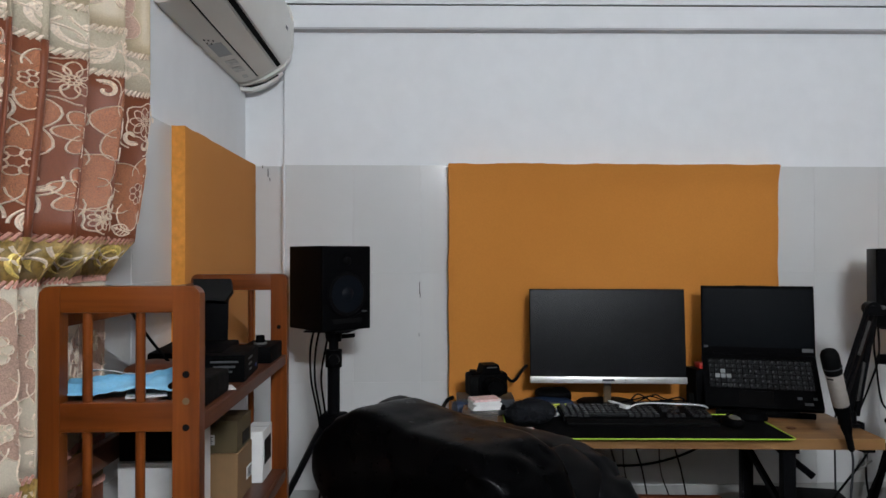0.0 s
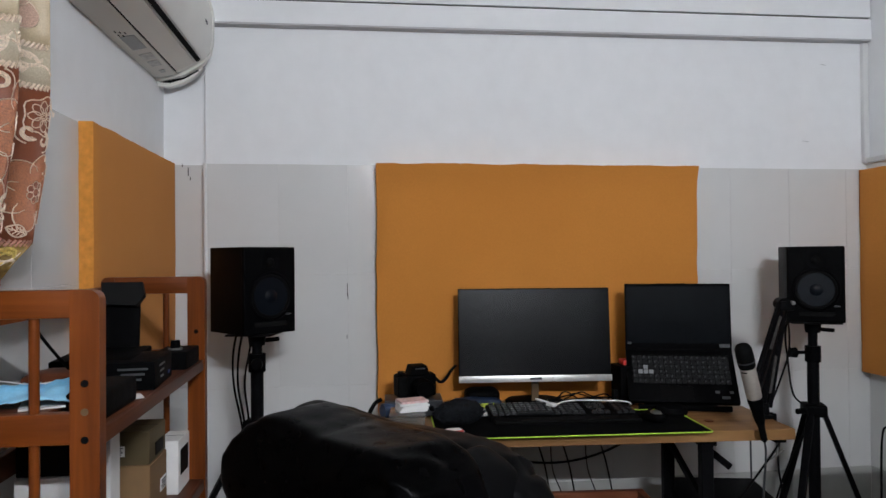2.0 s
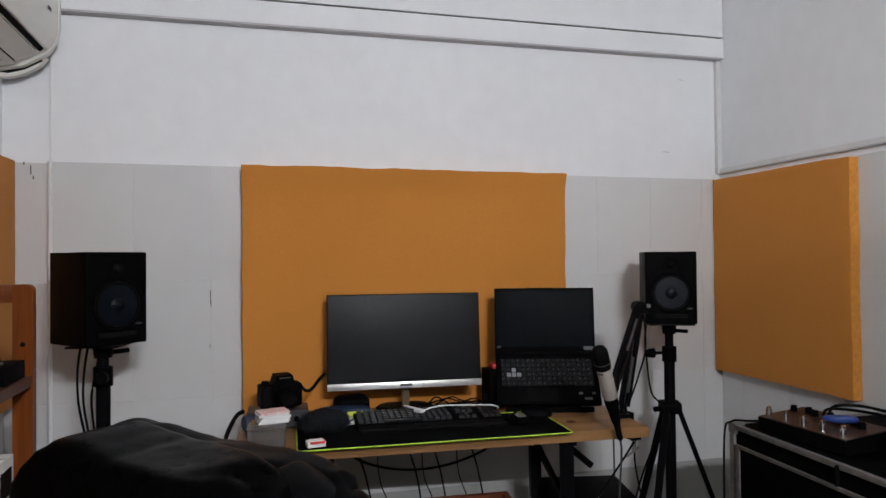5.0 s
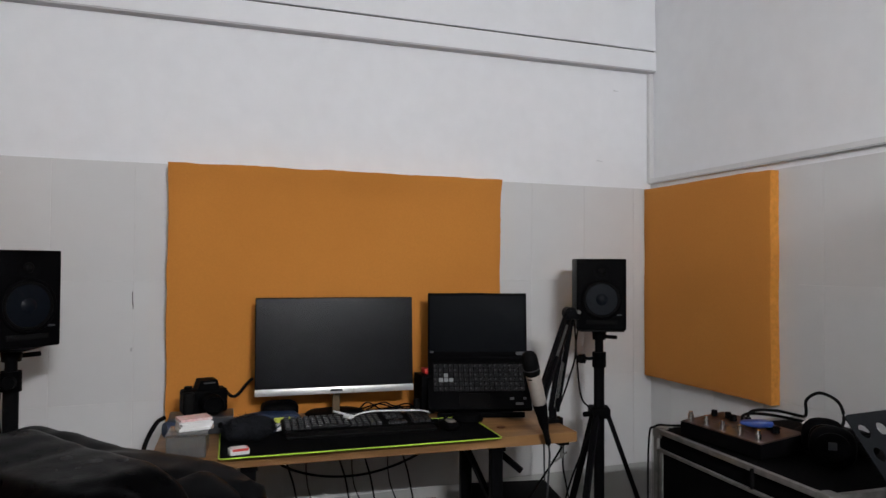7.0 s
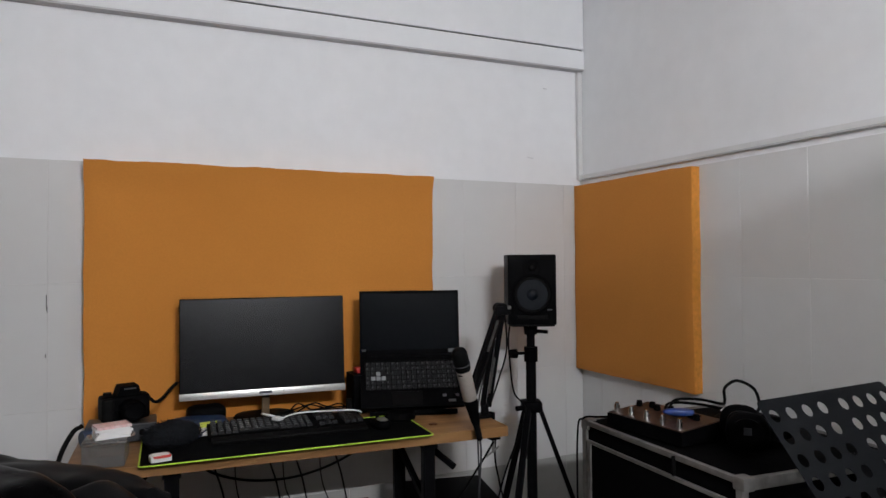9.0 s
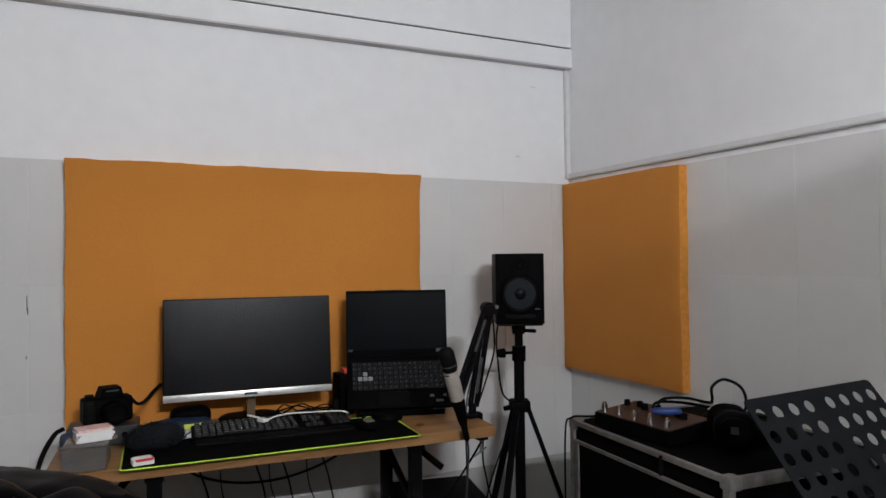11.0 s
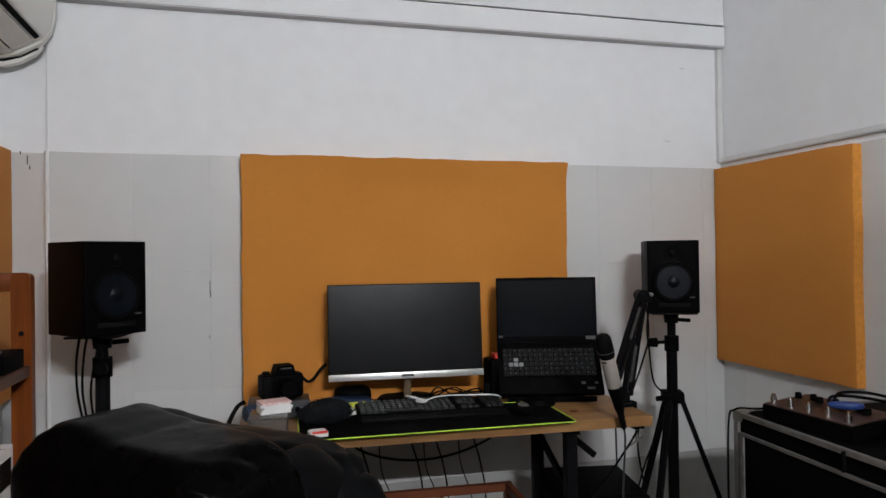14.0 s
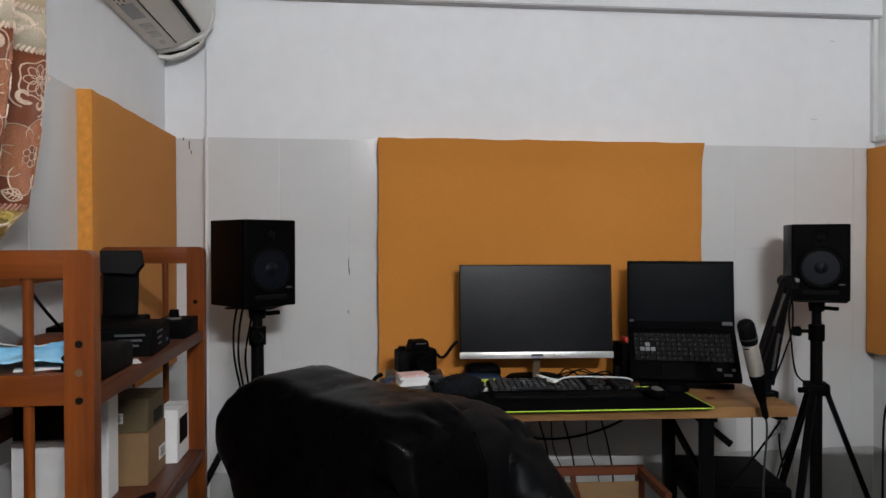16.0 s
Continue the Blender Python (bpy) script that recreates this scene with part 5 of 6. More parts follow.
# microphone on a boom arm
arm = thing("boom_stand", "black scissor boom arm clamped to the desk corner", "microphone arm")
E0, E1, E2 = Vector((1.668, 2.300, 0.785)), Vector((1.722, 2.290, 1.112)), Vector((1.535, 2.150, 0.855))
part("clamp", bx(B(), 0.045, 0.05, 0.012, at(1.658, 2.300, 0.757), 0.003), M_BLACKMETAL, arm)
part("clamp_jaw", bx(B(), 0.035, 0.04, 0.010, at(1.640, 2.200, 0.709), 0.003), M_BLACKMETAL, arm)
part("clamp_back", bx(B(), 0.010, 0.03, 0.075, at(1.692, 2.30, 0.728), 0.003), M_BLACKMETAL, arm)
scr = part("clamp_screw", rod(B(), (1.640, 2.200, 0.66), (1.640, 2.200, 0.71), 0.005, 10), M_ALU, arm)
part("screw_bar", rod(B(), (1.612, 2.195, 0.652), (1.662, 2.205, 0.675), 0.003, 8), M_ALU, scr)
part("swivel", cone(B(), 0.014, 0.012, 0.04, at(1.665, 2.300, 0.778), 18), M_BLACKMETAL, arm)
for a, b, n in ((E0, E1, "lower"), (E1, E2, "upper")):
    side = (b - a).cross(Vector((0, 1, 0.4))).normalized() * 0.012
    for q in (-1, 1):
        part(n + "_bar", bar(B(), a + q * side, b + q * side, 0.013, 0.017), M_BLACKMETAL, arm)
    d = (b - a)
    coil = []
    sd = d.normalized().cross(Vector((0, 1, 0))).normalized()
    ud = sd.cross(d.normalized())
    for k in range(140):
        t = k / 139
        coil.append(a + d * (0.14 + 0.36 * t) + 0.004 * (math.cos(k * 1.1) * sd + math.sin(k * 1.1) * ud) + Vector((0, -0.012, 0)))
    part("spring", tube(B(), coil, 0.0011, 4, 1), M_ALU, arm, "steel spring")
part("elbow", rod(B(), E1 + Vector((-0.004, -0.02, 0)), E1 + Vector((0.004, 0.02, 0)), 0.020, 20), M_BLACKMETAL, arm)
part("elbow_plate", bx(B(), 0.050, 0.006, 0.030, at(*(E1 + Vector((0.004, -0.02, -0.006)))), 0.004), M_BLACKMETAL, arm)
part("elbow_knob", rod(B(), E1 + Vector((0.02, -0.03, 0.004)), E1 + Vector((0.022, -0.012, 0.004)), 0.006, 12), M_ALU, arm)
part("end_joint", rod(B(), E2 + Vector((-0.012, -0.01, 0)), E2 + Vector((0.012, 0.01, 0)), 0.012, 14), M_BLACKMETAL, arm)
single("arm_cable", tube(B(), [E0 + Vector((0.03, 0.02, 0.0)), E0 + Vector((0.05, -0.01, 0.1)), E1 + Vector((0.03, 0.01, -0.14)), E1 + Vector((0.028, 0.02, -0.02)), E1 + Vector((0.0, 0.02, 0.012)), E1 + Vector((-0.06, -0.03, -0.10)), E2 + Vector((0.03, 0.03, 0.02))], 0.003, 6), M_RUBBER,
       "black microphone cable along the boom arm", "cable")
ma, mb = Vector((1.458, 2.080, 1.015)), Vector((1.515, 2.112, 0.850))
ax = (ma - mb).normalized()
mq = ax.to_track_quat("Z", "Y").to_matrix().to_4x4()
mic = thing("microphone", "silver condenser microphone with a black mesh top", "microphone", at(*mb) @ mq)
ml = (ma - mb).length
part("body", lathe(B(), [(0.017, 0.0), (0.0205, 0.004), (0.0215, 0.02), (0.0215, ml * 0.60), (0.019, ml * 0.62), (0.001, ml * 0.62)], None, 32), M_MICBODY, mic)
part("grille", lathe(B(), [(0.0212, ml * 0.60), (0.0232, ml * 0.63), (0.0240, ml * 0.82), (0.0232, ml * 0.93), (0.018, ml * 0.99), (0.008, ml * 1.02), (0.001, ml * 1.025)], None, 32), M_RUBBER, mic, "black mesh grille")
part("ring", lathe(B(), [(0.0218, ml * 0.70), (0.0248, ml * 0.703), (0.0248, ml * 0.722), (0.0222, ml * 0.725)], None, 32), M_GREYMETAL, mic)
part("badge", bx(B(), 0.016, 0.0012, 0.004, at(0, -0.0216, ml * 0.56), 0.0003, 1), M_BLACK, mic)
part("mount", lathe(B(), [(0.012, -0.075), (0.015, -0.06), (0.017, -0.03), (0.021, -0.004), (0.021, 0.012), (0.018, 0.012)], None, 24), M_BLACK, mic)
part("plug", lathe(B(), [(0.006, -0.135), (0.009, -0.13), (0.010, -0.085), (0.012, -0.075), (0.001, -0.07)], None, 18), M_RUBBER, mic)
tip = mb - ax * 0.13
single("microphone_cable", tube(B(), [tip, tip + Vector((0.004, 0, -0.05)), tip + Vector((0.0, 0.01, -0.2)), tip + Vector((0.01, 0.03, -0.45)), tip + Vector((-0.05, 0.1, -0.70))], 0.0032, 6), M_GREYMETAL, "grey microphone cable hanging to the floor", "cable")
single("hanging_cable", tube(B(), [(1.625, 2.17, 0.705), (1.60, 2.18, 0.66), (1.545, 2.20, 0.57), (1.49, 2.22, 0.47), (1.46, 2.26, 0.2), (1.50, 2.3, 0.03)], 0.0035, 6), M_RUBBER, "black cable hanging under the desk corner", "cable")
single("hanging_cable", tube(B(), [(1.66, 2.22, 0.71), (1.675, 2.25, 0.62), (1.72, 2.30, 0.52), (1.77, 2.36, 0.40), (1.80, 2.42, 0.03)], 0.003, 6), M_RUBBER, "black cable hanging under the desk corner", "cable")
for k, x in enumerate((0.86, 0.93, 1.04, 1.09, 1.13, 1.22, 1.27)):
    single("hanging_cable", tube(B(), [(x, 2.655, 0.715), (x - 0.02, 2.66, 0.62), (x + 0.012 * (-1) ** k, 2.67, 0.50), (x + 0.03, 2.665, 0.35), (x + 0.02 * (k % 3), 2.66, 0.03)], 0.0022 if k % 2 else 0.0032, 6), M_RUBBER,
           "black cable hanging behind the desk", "cable", None, "hanging cables")
single("drooping_cable", tube(B(), [(0.74, 2.50, 0.70), (0.82, 2.51, 0.625), (0.95, 2.52, 0.580), (1.10, 2.51, 0.580), (1.25, 2.50, 0.625), (1.38, 2.49, 0.71)], 0.004, 8), M_RUBBER, "thick black cable drooping under the desk", "cable")
single("hanging_cable", tube(B(), [(0.46, 2.55, 0.80), (0.435, 2.56, 0.78), (0.405, 2.52, 0.72), (0.39, 2.47, 0.62), (0.40, 2.45, 0.4), (0.42, 2.5, 0.03)], 0.007, 8), M_RUBBER, "thick black cable over the desk's edge", "cable")

# under the desk: a wooden open crate and a black stool
cr = thing("wooden_crate", "dark red wooden open frame box under the desk", "crate", at(1.025, 2.185, 0) @ rot(0, 0, -4))
for x, y in ((-0.205, -0.11), (0.205, -0.11), (-0.205, 0.11), (0.205, 0.11)):
    part("post", bar(B(), (x, y, 0.0), (x, y, 0.535), 0.024, 0.024), M_CRATE, cr)
for z in (0.540, 0.20):
    part("long_rail", bar(B(), (-0.217, 0.11, z), (0.217, 0.11, z), 0.020, 0.026), M_CRATE, cr)
    part("short_rail", bar(B(), (-0.205, -0.12, z), (-0.205, 0.10, z), 0.020, 0.026), M_CRATE, cr)
    part("short_rail", bar(B(), (0.205, -0.12, z), (0.205, 0.10, z), 0.020, 0.026), M_CRATE, cr)
part("long_rail", bar(B(), (-0.217, -0.11, 0.20), (0.217, -0.11, 0.20), 0.020, 0.026), M_CRATE, cr)
part("back_board", bx(B(), 0.39, 0.008, 0.30, at(0, 0.095, 0.36), 0.002), M_CARDBOARD, cr, "bare brown plywood board")
part("divider", bar(B(), (-0.01, 0.09, 0.53), (-0.01, -0.11, 0.44), 0.014, 0.014), M_CRATE, cr)
part("bottom_board", bx(B(), 0.39, 0.20, 0.010, at(0, 0, 0.215), 0.002), M_CARDBOARD, cr)
st = thing("stool", "low black stool with a padded square top under the desk", "stool", at(1.595, 2.44, 0) @ rot(0, 0, -12))
part("seat", bx(B(), 0.32, 0.33, 0.045, at(0, 0, 0.4475), 0.012, 3), M_BLACK, st)
for x in (-0.13, 0.13):
    for y in (-0.135, 0.135):
        part("leg", bar(B(), (x, y, 0), (x, y, 0.43), 0.026, 0.026), M_BLACKMETAL, st)

# ---- flight case with pedalboard, headphones ----
CZ = 0.785
cs_m = at(1.849, 2.011, 0) @ rot(0, 0, -94.0)          # x runs towards the camera along the near face, y into the wall side
case = thing("flight_case", "black flight case with worn aluminium edges and steel corners", "flight case", cs_m)
CL, CW = 0.642, 0.535
part("body", span_box(B(), 0.006, CL - 0.006, 0.006, CW - 0.006, 0.075, CZ - 0.004, 0.003), M_LAMINATE, case)
for z in (CZ - 0.001, 0.076):
    for y in (0.0, CW):
        part("edge_profile", span_box(B(), 0.012, CL - 0.012, -0.003, 0.012, z - 0.014, z, 0.002) if y == 0 else span_box(B(), 0.012, CL - 0.012, CW - 0.018, CW + 0.003, z - 0.018, z, 0.002), M_ALU, case)
    for x in (0.0, CL - 0.026):
        part("edge_profile", span_box(B(), x - 0.002 if x == 0 else x + 0.012, x + 0.014 if x == 0 else x + 0.028, 0.012, CW - 0.012, z - 0.026, z + 0.001, 0.002), M_ALU, case)
for x in (-0.002, CL - 0.026):
    part("edge_profile", span_box(B(), x + 0.004, x + 0.024, -0.003, 0.016, 0.08, CZ - 0.02, 0.002), M_ALU, case)
    part("edge_profile", span_box(B(), x, x + 0.028, CW - 0.026, CW + 0.003, 0.08, CZ - 0.02, 0.002), M_ALU, case)
part("tongue_profile", span_box(B(), 0.030, CL - 0.030, -0.006, 0.002, CZ - 0.066, CZ - 0.056, 0.002), M_ALU, case)
for x in (0.032, CL - 0.052):
    part("inner_profile", span_box(B(), x, x + 0.018, -0.006, 0.002, 0.10, CZ - 0.060, 0.002), M_ALU, case)
part("front_panel", span_box(B(), 0.050, CL - 0.052, -0.002, 0.004, 0.11, CZ - 0.068, 0.002), M_LAMINATE, case)
for x in (0.0, CL):
    for y in (0.0, CW):
        part("corner", cushion(B(), 0.036, 0.036, 0.032, at(x + (0.014 if x == 0 else -0.014), y + (0.014 if y == 0 else -0.014), CZ - 0.0135), 8, 6), M_ALU, case, "battered steel ball corner")
        wheel = part("caster", rod(B(), (x + (0.06 if x == 0 else -0.06) - 0.012, y + (0.06 if y == 0 else -0.06), 0.036), (x + (0.06 if x == 0 else -0.06) + 0.012, y + (0.06 if y == 0 else -0.06), 0.036), 0.036, 20), M_RUBBER, case)
part("strap_clip", bx(B(), 0.006, 0.010, 0.05, at(0.42, -0.006, CZ - 0.030), 0.001, 1), M_RUBBER, case)

PU = -88.0
ped = thing("pedalboard", "copper-brown guitar effects pedalboard with rows of footswitches", "effects pedal", at(1.862, 1.910, CZ + 0.002) @ rot(0, 0, PU))
part("chassis", prism(B(), [(0, 0), (0.0, 0.036), (0.16, 0.050), (0.16, 0)], 0.285, at(0.145, 0.0, 0.0) @ rot(0, 0, 90) @ at(0.0, 0, 0)), M_BLACK, ped)
part("top_plate", bx(B(), 0.280, 0.156, 0.003, at(0.145, 0.080, 0.0445) @ rot(5.0, 0, 0), 0.001, 1), M_PEDALTOP, ped, "copper-brown top plate")
for k in range(5):
    sw = part("footswitch", cone(B(), 0.0085, 0.0085, 0.020, at(0.022 + 0.060 * k, 0.020, 0.049), 16), M_CHROME, ped, "chrome footswitch")
    part("cap", cone(B(), 0.006, 0.0055, 0.008, at(0.022 + 0.060 * k, 0.020, 0.063), 16), M_CHROME, sw)
for k in range(7):
    part("knob", cone(B(), 0.0095, 0.008, 0.016, at(0.030 + 0.036 * k, 0.100 + 0.016 * (k % 2), 0.058), 16), M_BLACK, ped)
for k in range(6):
    part("print_bar", bx(B(), 0.020, 0.004, 0.0008, at(0.045 + 0.036 * k, 0.055, 0.0448) @ rot(5, 0, 0)), M_LEGEND, ped)
part("display", bx(B(), 0.05, 0.025, 0.002, at(0.20, 0.13, 0.0515) @ rot(5, 0, 0)), M_SCREEN, ped)
single("blue_tape_roll", cushion(B(), 0.085, 0.028, 0.020, at(1.954, 1.718, CZ + 0.066) @ rot(0, 0, -35), 3, 8, 0.003, 2), M_BLUE, "blue cloth band lying on the pedalboard", "band")
hp = thing("headphones", "black over-ear headphones lying on the flight case", "headphones", at(1.958, 1.490, CZ + 0.004) @ rot(0, 0, -50))
part("ear_cup", cushion(B(), 0.10, 0.055, 0.105, at(0, 0, 0.055) @ rot(18, 0, 0), 2.6, 10), M_BLACK, hp)
part("cup_plate", lathe(B(), [(0.036, 0), (0.037, 0.004), (0.030, 0.009), (0.001, 0.011)], at(0, -0.026, 0.063) @ rot(108, 0, 0), 30), M_BLACK, hp)
part("cup_badge", bx(B(), 0.018, 0.002, 0.020, at(0, -0.0385, 0.066) @ rot(18, 0, 0), 0.0005, 1), M_GREYMETAL, hp)
part("ear_cup", cushion(B(), 0.10, 0.05, 0.10, at(-0.02, 0.105, 0.052), 2.6, 10), M_BLACK, hp)
part("ear_cushion", cushion(B(), 0.085, 0.024, 0.088, at(-0.01, 0.04, 0.055), 2.6, 8), M_LEATHER, hp)
part("head_band", tube(B(), [(0.045, 0.0, 0.075), (0.11, 0.02, 0.085), (0.135, 0.06, 0.07), (0.10, 0.10, 0.065), (0.03, 0.105, 0.07)], 0.011, 10), M_BLACK, hp)
single("looped_cable", tube(B(), [(1.99, 1.79, CZ + 0.050), (2.04, 1.82, CZ + 0.072), (2.10, 1.79, CZ + 0.075), (2.13, 1.73, CZ + 0.07), (2.095, 1.685, CZ + 0.090), (2.085, 1.675, CZ + 0.128), (2.105, 1.65, CZ + 0.150), (2.13, 1.615, CZ + 0.130), (2.13, 1.60, CZ + 0.085), (2.08, 1.58, CZ + 0.065)], 0.0042, 8), M_RUBBER, "black instrument cable looping above the case", "cable")
single("looped_cable", tube(B(), [(1.98, 1.80, CZ + 0.046), (2.04, 1.84, CZ + 0.06), (2.12, 1.81, CZ + 0.055), (2.18, 1.74, CZ + 0.04), (2.20, 1.66, CZ + 0.008)], 0.0042, 8), M_RUBBER, "black instrument cable lying on the case", "cable")
single("side_cable", tube(B(), [(1.880, 1.925, CZ + 0.020), (1.872, 1.965, CZ + 0.012), (1.845, 2.000, CZ + 0.004), (1.838, 2.022, CZ - 0.05), (1.838, 2.028, 0.4), (1.84, 2.05, 0.03)], 0.003, 8), M_RUBBER, "black cable running down the flight case", "cable")
single("black_bag", cushion(B(), 0.17, 0.20, 0.06, at(2.13, 1.62, CZ + 0.031) @ rot(0, 0, 15), 3, 10, 0.008, 4), M_RUBBER, "black soft bag lying on the flight case", "bag")
single("loose_card", bx(B(), 0.06, 0.035, 0.001, at(2.09, 1.66, CZ + 0.0715) @ rot(8, -6, 20)), M_PAPER, "white card on the black bag", "card")

# ---- music stand ----
TLP = Vector((1.789, 1.325, 0.966))
ms_m = at(*TLP) @ rot(0, 0, 3.5) @ rot(-38.5, 0, 0)          # x along the top edge, -z down the plate
ms = thing("music_stand", "dark grey music stand with a perforated desk plate", "music stand", at(0, 0, 0))
PW, PH = 0.475, 0.315


def perforated(bm, w, h, rows, r, pitch, rise):
    """A plate in x and -z with two blocks of four columns of round holes and a bare strip between them."""
    def q(*c):
        bm.faces.new([bm.verts.new((x, 0, -z)) for x, z in c])
    side, top = 0.002, 0.014
    middle = w - 2 * side - 8 * pitch
    for j in range(rows):
        z0 = top + rise * j
        q((0, z0), (side, z0), (side, z0 + rise), (0, z0 + rise))
        q((side + 4 * pitch, z0), (side + 4 * pitch + middle, z0), (side + 4 * pitch + middle, z0 + rise), (side + 4 * pitch, z0 + rise))
        q((w - side, z0), (w, z0), (w, z0 + rise), (w - side, z0 + rise))
        for i in range(8):
            x0 = side + pitch * i + (middle if i > 3 else 0)
            cx, cz, n = x0 + pitch / 2, z0 + rise / 2, 24
            inner, outer = [], []
            for k in range(n):
                a = 2 * math.pi * (k + 0.5) / n
                ux, uz = math.cos(a), math.sin(a)
                inner.append(bm.verts.new((cx + r * ux, 0, -(cz + r * uz))))
                reach = min(pitch / 2 / max(abs(ux), 1e-6), rise / 2 / max(abs(uz), 1e-6))
                outer.append(bm.verts.new((cx + reach * ux, 0, -(cz + reach * uz))))
            for k in range(n):
                bm.faces.new((inner[k], outer[k], outer[(k + 1) % n], inner[(k + 1) % n]))
            for sx, sz in ((1, 1), (-1, 1), (-1, -1), (1, -1)):
                cor = (cx + sx * pitch / 2, cz + sz * rise / 2)
                near = sorted(outer, key=lambda v: (v.co.x - cor[0]) ** 2 + (-v.co.z - cor[1]) ** 2)[:2]
                bm.faces.new((near[0], near[1], bm.verts.new((cor[0], 0, -cor[1]))))
    bend = [(1 - math.cos(k * math.pi / 12), 1 - math.sin(k * math.pi / 12)) for k in range(7)]
    q(*([(0.012 * x, 0.012 * z) for x, z in bend] + [(w - 0.016 * x, 0.013 * z) for x, z in bend[::-1]] + [(w, top), (0, top)]))
    z1 = top + rise * rows
    q((0, z1), (w, z1), (w, h), (0, h))
    return bm


pm = perforated(B(), PW, PH, 5, 0.0148, 0.0560, 0.0500)
bmesh.ops.remove_doubles(pm, verts=pm.verts[:], dist=0.00005)
bmesh.ops.transform(pm, matrix=ms_m, verts=pm.verts[:])
ob = part("desk_plate", pm, M_STANDPLATE, ms, "perforated steel plate", False)
so = ob.modifiers.new("thickness", "SOLIDIFY")
so.thickness = 0.0018
part("ledge", bx(B(), PW, 0.050, 0.003, ms_m @ at(PW / 2, -0.025, -PH - 0.001), 0.001, 1), M_STANDPLATE, ms)
mid = ms_m @ Vector((PW / 2, 0.0, -PH * 0.62))
part("bracket", bx(B(), 0.10, 0.012, 0.10, ms_m @ at(PW / 2, 0.010, -PH * 0.62), 0.003), M_BLACKMETAL, ms)
part("pole", rod(B(), (mid.x, mid.y + 0.035, 0.20), (mid.x, mid.y + 0.035, mid.z + 0.01), 0.010, 16), M_BLACKMETAL, ms)
part("lower_tube", rod(B(), (mid.x, mid.y + 0.035, 0.10), (mid.x, mid.y + 0.035, 0.50), 0.014, 16), M_BLACKMETAL, ms)
for k in range(3):
    a = radians(95 + 120 * k)
    leg = part("leg", bar(B(), (mid.x, mid.y + 0.035, 0.26), (mid.x + 0.20 * math.cos(a), mid.y + 0.035 + 0.20 * math.sin(a), 0.012), 0.016, 0.006), M_BLACKMETAL, ms)

# ---- leather chair ----
ch = thing("office_chair", "black leather office chair with a thick worn padded back, turned away", "office chair", at(0.325, 1.238, 0) @ rot(0, 0, -46.6))


def clamp01(v):
    return max(0.0, min(1.0, v))


def blend(v, table):
    """The value at v in a table of (place, value) pairs, smoothly between them."""
    if v <= table[0][0]:
        return table[0][1]
    for (a, fa), (b, fb) in zip(table, table[1:]):
        if v <= b:
            t = (v - a) / (b - a)
            t = t * t * (3 - 2 * t)
            return fa + (fb - fa) * t
    return table[-1][1]


PAD_FAR = ((0.50, -0.085), (0.84, -0.085), (0.90, -0.112), (0.955, -0.145), (0.985, -0.145), (1.005, -0.128), (1.03, -0.100), (1.05, -0.078), (1.075, -0.062))
PAD_NEAR = ((0.50, 0.262), (0.80, 0.262), (0.96, 0.250), (1.02, 0.240), (1.07, 0.215))


def pad_shape(p):
    """The upright outer pad: a wing at the far end, a gathered seam round the near end."""
    z = p.z + 0.785
    t = (p.x + 0.5) / 1.0
    far, near = blend(z, PAD_FAR), blend(z, PAD_NEAR)
    x = far + (near - far) * t
    top = clamp01((z - 0.95) / 0.10)
    z += top * (0.004 - 0.022 * clamp01((x + 0.08) / 0.14) - 0.003 * clamp01((x - 0.04) / 0.2))
    y = p.y + 0.018 * clamp01((0.95 - z) / 0.4)
    seam = math.exp(-((x - 0.215) / 0.030) ** 2) * clamp01((0.06 - y) / 0.05)
    fold = noise.noise(Vector((x * 14, y * 20, z * 62))) + 0.5 * noise.noise(Vector((x * 40, y * 40 + 3, z * 120)))
    y += seam * (0.012 * fold - 0.004)
    x += seam * 0.006 * fold
    z += clamp01((x - 0.15) / 0.08) * top * 0.005 * noise.noise(Vector((x * 46, y * 30, 2.0)))
    return Vector((x, y, z - 0.785))


def pillow_shape(p):
    """The puffed front cushion, sagging over its near end with a creased top seam."""
    end = clamp01((p.x - 0.02) / 0.24)
    if p.z > 0:
        p.z -= 0.032 * end * end + 0.028 * clamp01((p.x + 0.20) / 0.10)
    p.x += 0.020 * clamp01((0.16 - p.z) / 0.25) * clamp01(p.x / 0.2)
    p.y += 0.014 * math.sin(7 * p.x)
    crease = math.exp(-((p.x - 0.18) / 0.06) ** 2) * clamp01((p.z - 0.08) / 0.08)
    p.z += crease * 0.010 * noise.noise(Vector((p.x * 62, p.y * 24, 3.0)))
    p.y += crease * 0.006 * noise.noise(Vector((p.x * 70, p.z * 30, 8.0)))
    return p


def side_shape(p):
    """The smooth side between the pads, leaning outwards below."""
    p.x += 0.36 * clamp01((0.20 - p.z) / 0.30) * 0.30
    p.z -= 0.05 * clamp01((p.x + 0.02) / 0.10) * (1 if p.z > 0 else 0)
    return p


part("outer_pad", cushion(B(), 1.0, 0.150, 0.560, at(0, 0.000, 0.785), 9.0, 44, 0.0022, 1.0, pad_shape), M_LEATHER, ch, "dull black leather outer pad, gathered at its seam")
part("side_panel", cushion(B(), 0.110, 0.170, 0.500, at(0.200, 0.100, 0.768), 3.6, 22, 0.0015, 4.0, side_shape), M_LEATHER_SIDE, ch, "smooth black leather side panel")
part("back_pillow", cushion(B(), 0.585, 0.140, 0.500, at(0.030, 0.140, 0.795), 3.8, 40, 0.007, 7.0, pillow_shape), M_LEATHER_SIDE, ch, "worn puffed leather pillow")
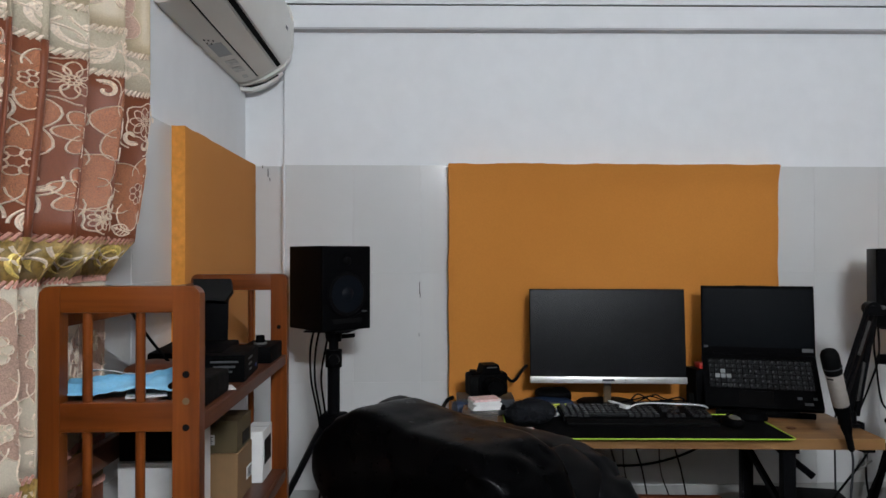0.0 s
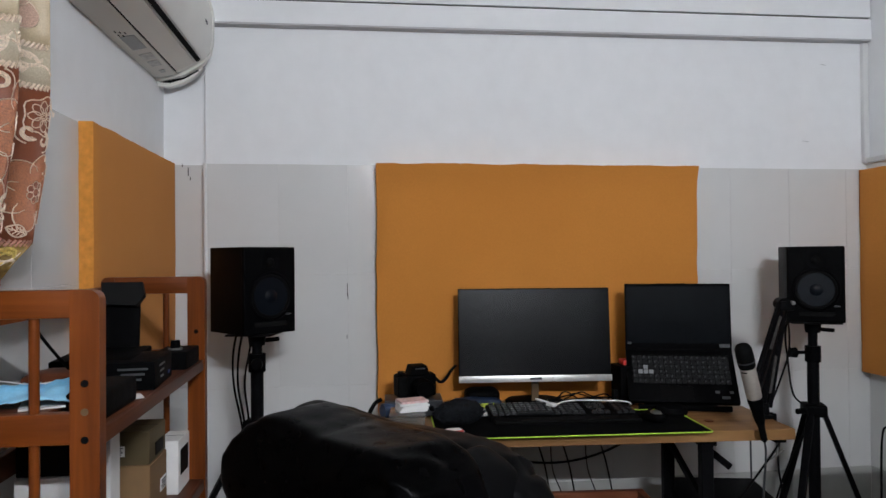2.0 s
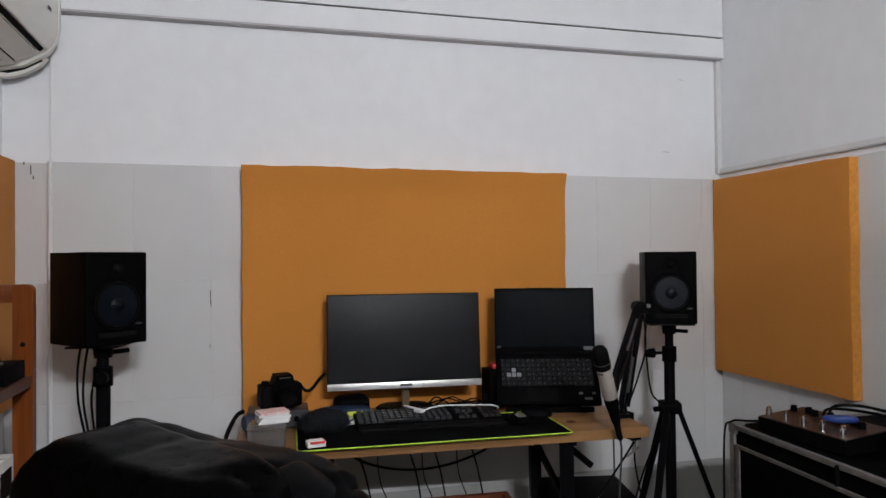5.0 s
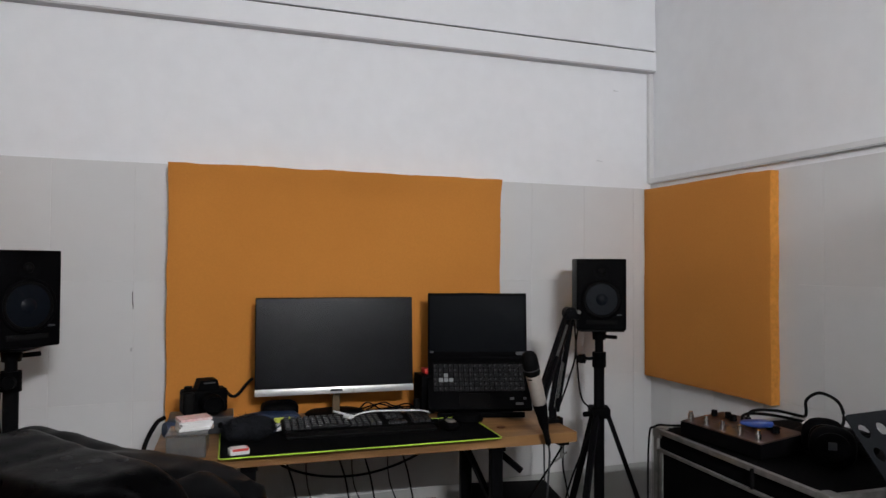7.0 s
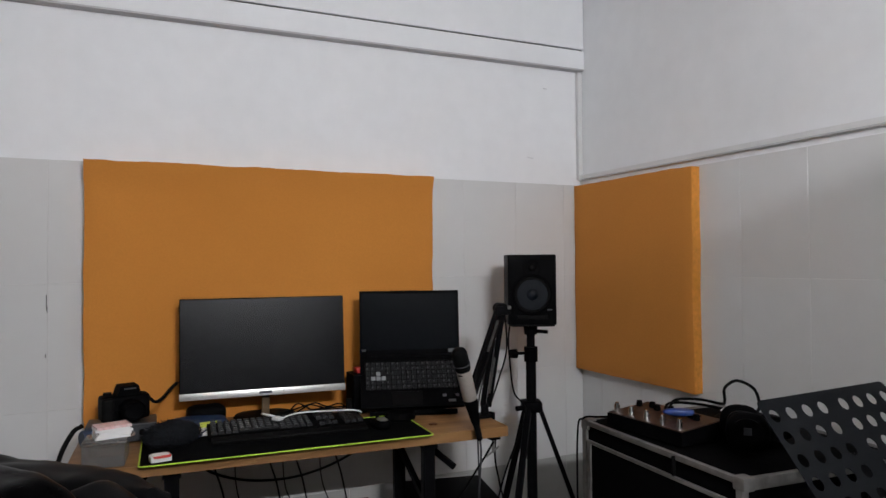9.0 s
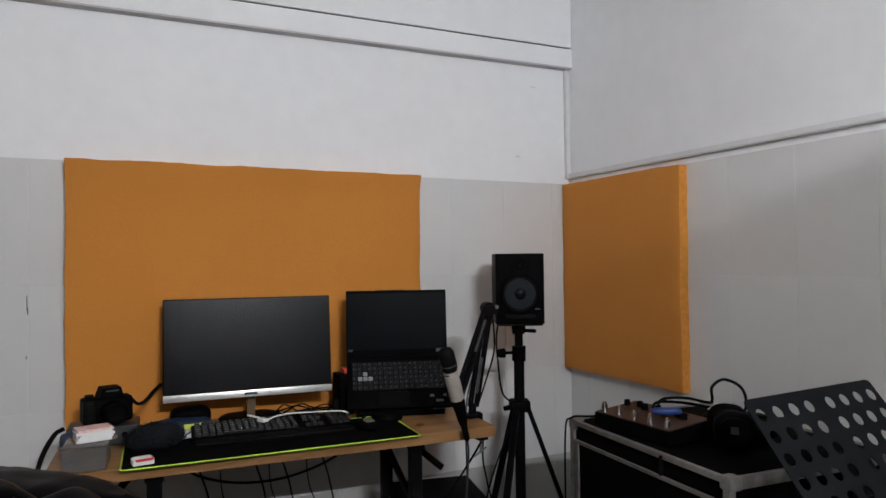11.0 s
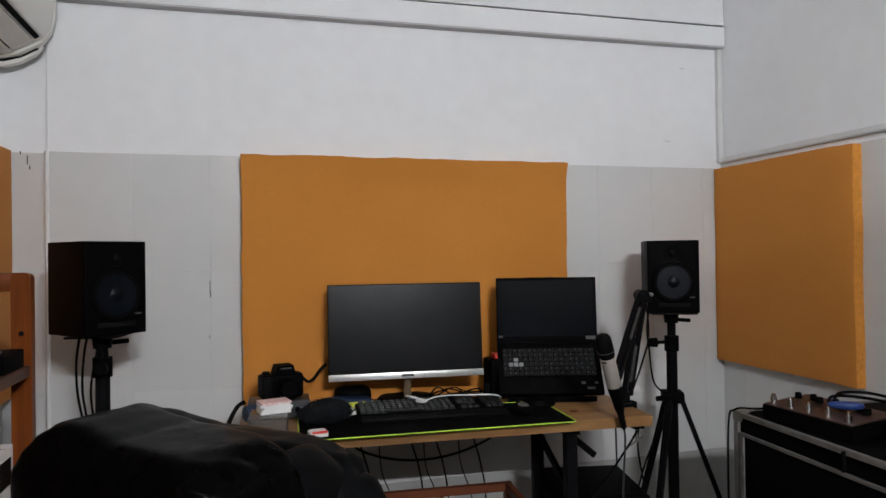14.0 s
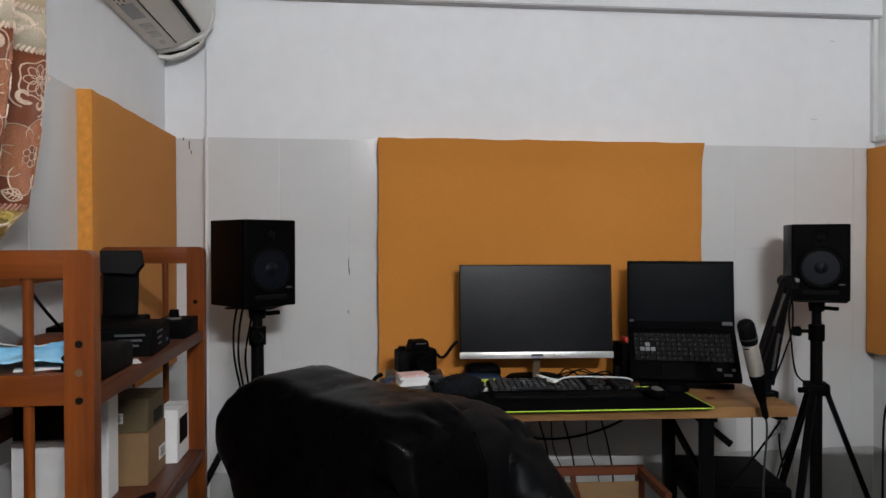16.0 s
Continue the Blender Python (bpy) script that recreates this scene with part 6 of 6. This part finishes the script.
part("seat", cushion(B(), 0.50, 0.48, 0.12, at(0.136, 0.37, 0.47), 4.5, 14, 0.008, 3.0), M_LEATHER, ch)
part("back_bracket", bar(B(), (0.136, 0.02, 0.58), (0.136, 0.22, 0.42), 0.08, 0.012, 0.003), M_BLACKMETAL, ch)
part("gas_lift", rod(B(), (0.136, 0.35, 0.10), (0.136, 0.35, 0.42), 0.026, 18), M_BLACK, ch)
for k in range(5):
    a = radians(72 * k)
    ex, ey = 0.136 + 0.29 * math.cos(a), 0.35 + 0.29 * math.sin(a)
    leg = part("star_leg", bar(B(), (0.136, 0.35, 0.11), (ex, ey, 0.075), 0.045, 0.028, 0.006), M_BLACK, ch)
    part("caster", rod(B(), (ex - 0.02, ey, 0.031), (ex + 0.02, ey, 0.031), 0.030, 18), M_RUBBER, leg)

# ---- the lamp behind the camera ----
lamp = thing("tube_lamp", "white fluorescent tube lamp on the wall, switched on", "lamp")
part("batten", span_box(B(), 0.65, 1.30, YB, YB + 0.035, 2.225, 2.275, 0.004), M_PVC, lamp)
part("tube", rod(B(), (0.68, YB + 0.060, 2.25), (1.27, YB + 0.060, 2.25), 0.014, 16), M_LEDGLASS, lamp, "glowing tube")
for x in (0.665, 1.285):
    part("socket", span_box(B(), x - 0.012, x + 0.012, YB + 0.03, YB + 0.078, 2.230, 2.270, 0.004), M_PVC, lamp)

# small marks on the walls
for x, z, h in ((0.349, 1.155, 0.045), (0.347, 0.984, 0.012), (0.351, 1.130, 0.02)):
    single("wall_scratch", bx(B(), 0.0022, 0.0008, h, at(x, YF - 0.0066, z)), M_DARKGAP, "short dark scratch on the white tile", "scratch", None, "scratches on the wall", False)
for x, z, h in ((-0.215, 1.585, 0.03), (-0.208, 1.56, 0.012), (-0.235, 1.607, 0.01)):
    single("wall_scratch", bx(B(), 0.003, 0.0008, h, at(x, RECESS_Y - 0.0066, z)), M_DARKGAP, "short dark chip on the white tile", "scratch", None, "scratches on the wall", False)
for x, z, w in ((2.25, 2.03, 0.022), (2.17, 1.72, 0.03)):
    single("wall_scratch", bx(B(), w, 0.0008, 0.0022, at(x, YF - 0.0006, z) @ rot(0, 6, 0)), M_MIDGREY, "faint grey scuff on the white wall", "scratch", None, "scratches on the wall", False)


# ---- tiles of the walls, and of the floor ----
def tile_mesh(name, w, h, mat, t=0.006):
    return as_mesh(name, bx(B(), w - 0.0014, t, h - 0.0014, None, 0.0007, 1), mat, False)


TILES = {}


def tile(parent, w, row, m):
    z1, z0 = ROWS_Z[row], ROWS_Z[row + 1]
    key = (round(w, 3), row)
    if key not in TILES:
        TILES[key] = tile_mesh("tile", w, z1 - z0, M_TILE_GREY if row == 3 else M_TILE)
    ob = new("tile", TILES[key])
    ob.matrix_basis = m @ at(0, 0, (z0 + z1) / 2) @ rot(random.uniform(-0.12, 0.12), 0, random.uniform(-0.12, 0.12))
    ob.parent = parent


def tiled(parent, start, end, first, place):
    """Columns of tiles between two ends of a wall; first is where one joint lies."""
    edges = [start]
    x = first - TW * math.floor((first - start) / TW)
    while x < end - 0.004:
        if x > start + 0.004:
            edges.append(x)
        x += TW
    edges.append(end)
    for a, b in zip(edges, edges[1:]):
        for row in range(4):
            tile(parent, b - a, row, place((a + b) / 2))


tiled(wall_front, RECESS_X + 0.006, XR - 0.006, 0.105, lambda x: at(x, YF - 0.003, 0))
tiled(wall_right, YB, YF - 0.006, 1.663, lambda y: at(XR - 0.003, y, 0) @ rot(0, 0, 90))
tiled(wall_left, YB, RECESS_Y, 2.05, lambda y: at(XL + 0.003, y, 0) @ rot(0, 0, 90))
tiled(wall_recess, XL + 0.006, RECESS_X, XL + 0.006, lambda x: at(x, RECESS_Y - 0.003, 0))
for name, w, box in (("grout_bed", wall_front, (RECESS_X + 0.004, XR - 0.004, YF - 0.0045, YF + 0.001, 0.0, LEDGE - 0.001)),
                     ("grout_bed", wall_right, (XR - 0.0045, XR + 0.001, YB, YF - 0.004, 0.0, LEDGE - 0.001)),
                     ("grout_bed", wall_left, (XL - 0.001, XL + 0.0045, YB, RECESS_Y - 0.004, 0.0, LEDGE - 0.001))):
    part(name, span_box(B(), *box), M_GROUT, w, "", False)
FLOOR_TILE = as_mesh("tile", bx(B(), 0.397, 0.397, 0.008, None, 0.0015, 1), M_FLOOR, False)
for i in range(8):
    for j in range(10):
        x, y = XL + 0.02 + 0.4 * i, YB + 0.2 + 0.4 * j
        if x < XR and y < YF:
            ob = new("tile", FLOOR_TILE)
            ob.matrix_basis = at(x, y, 0.003)
            ob.parent = floor
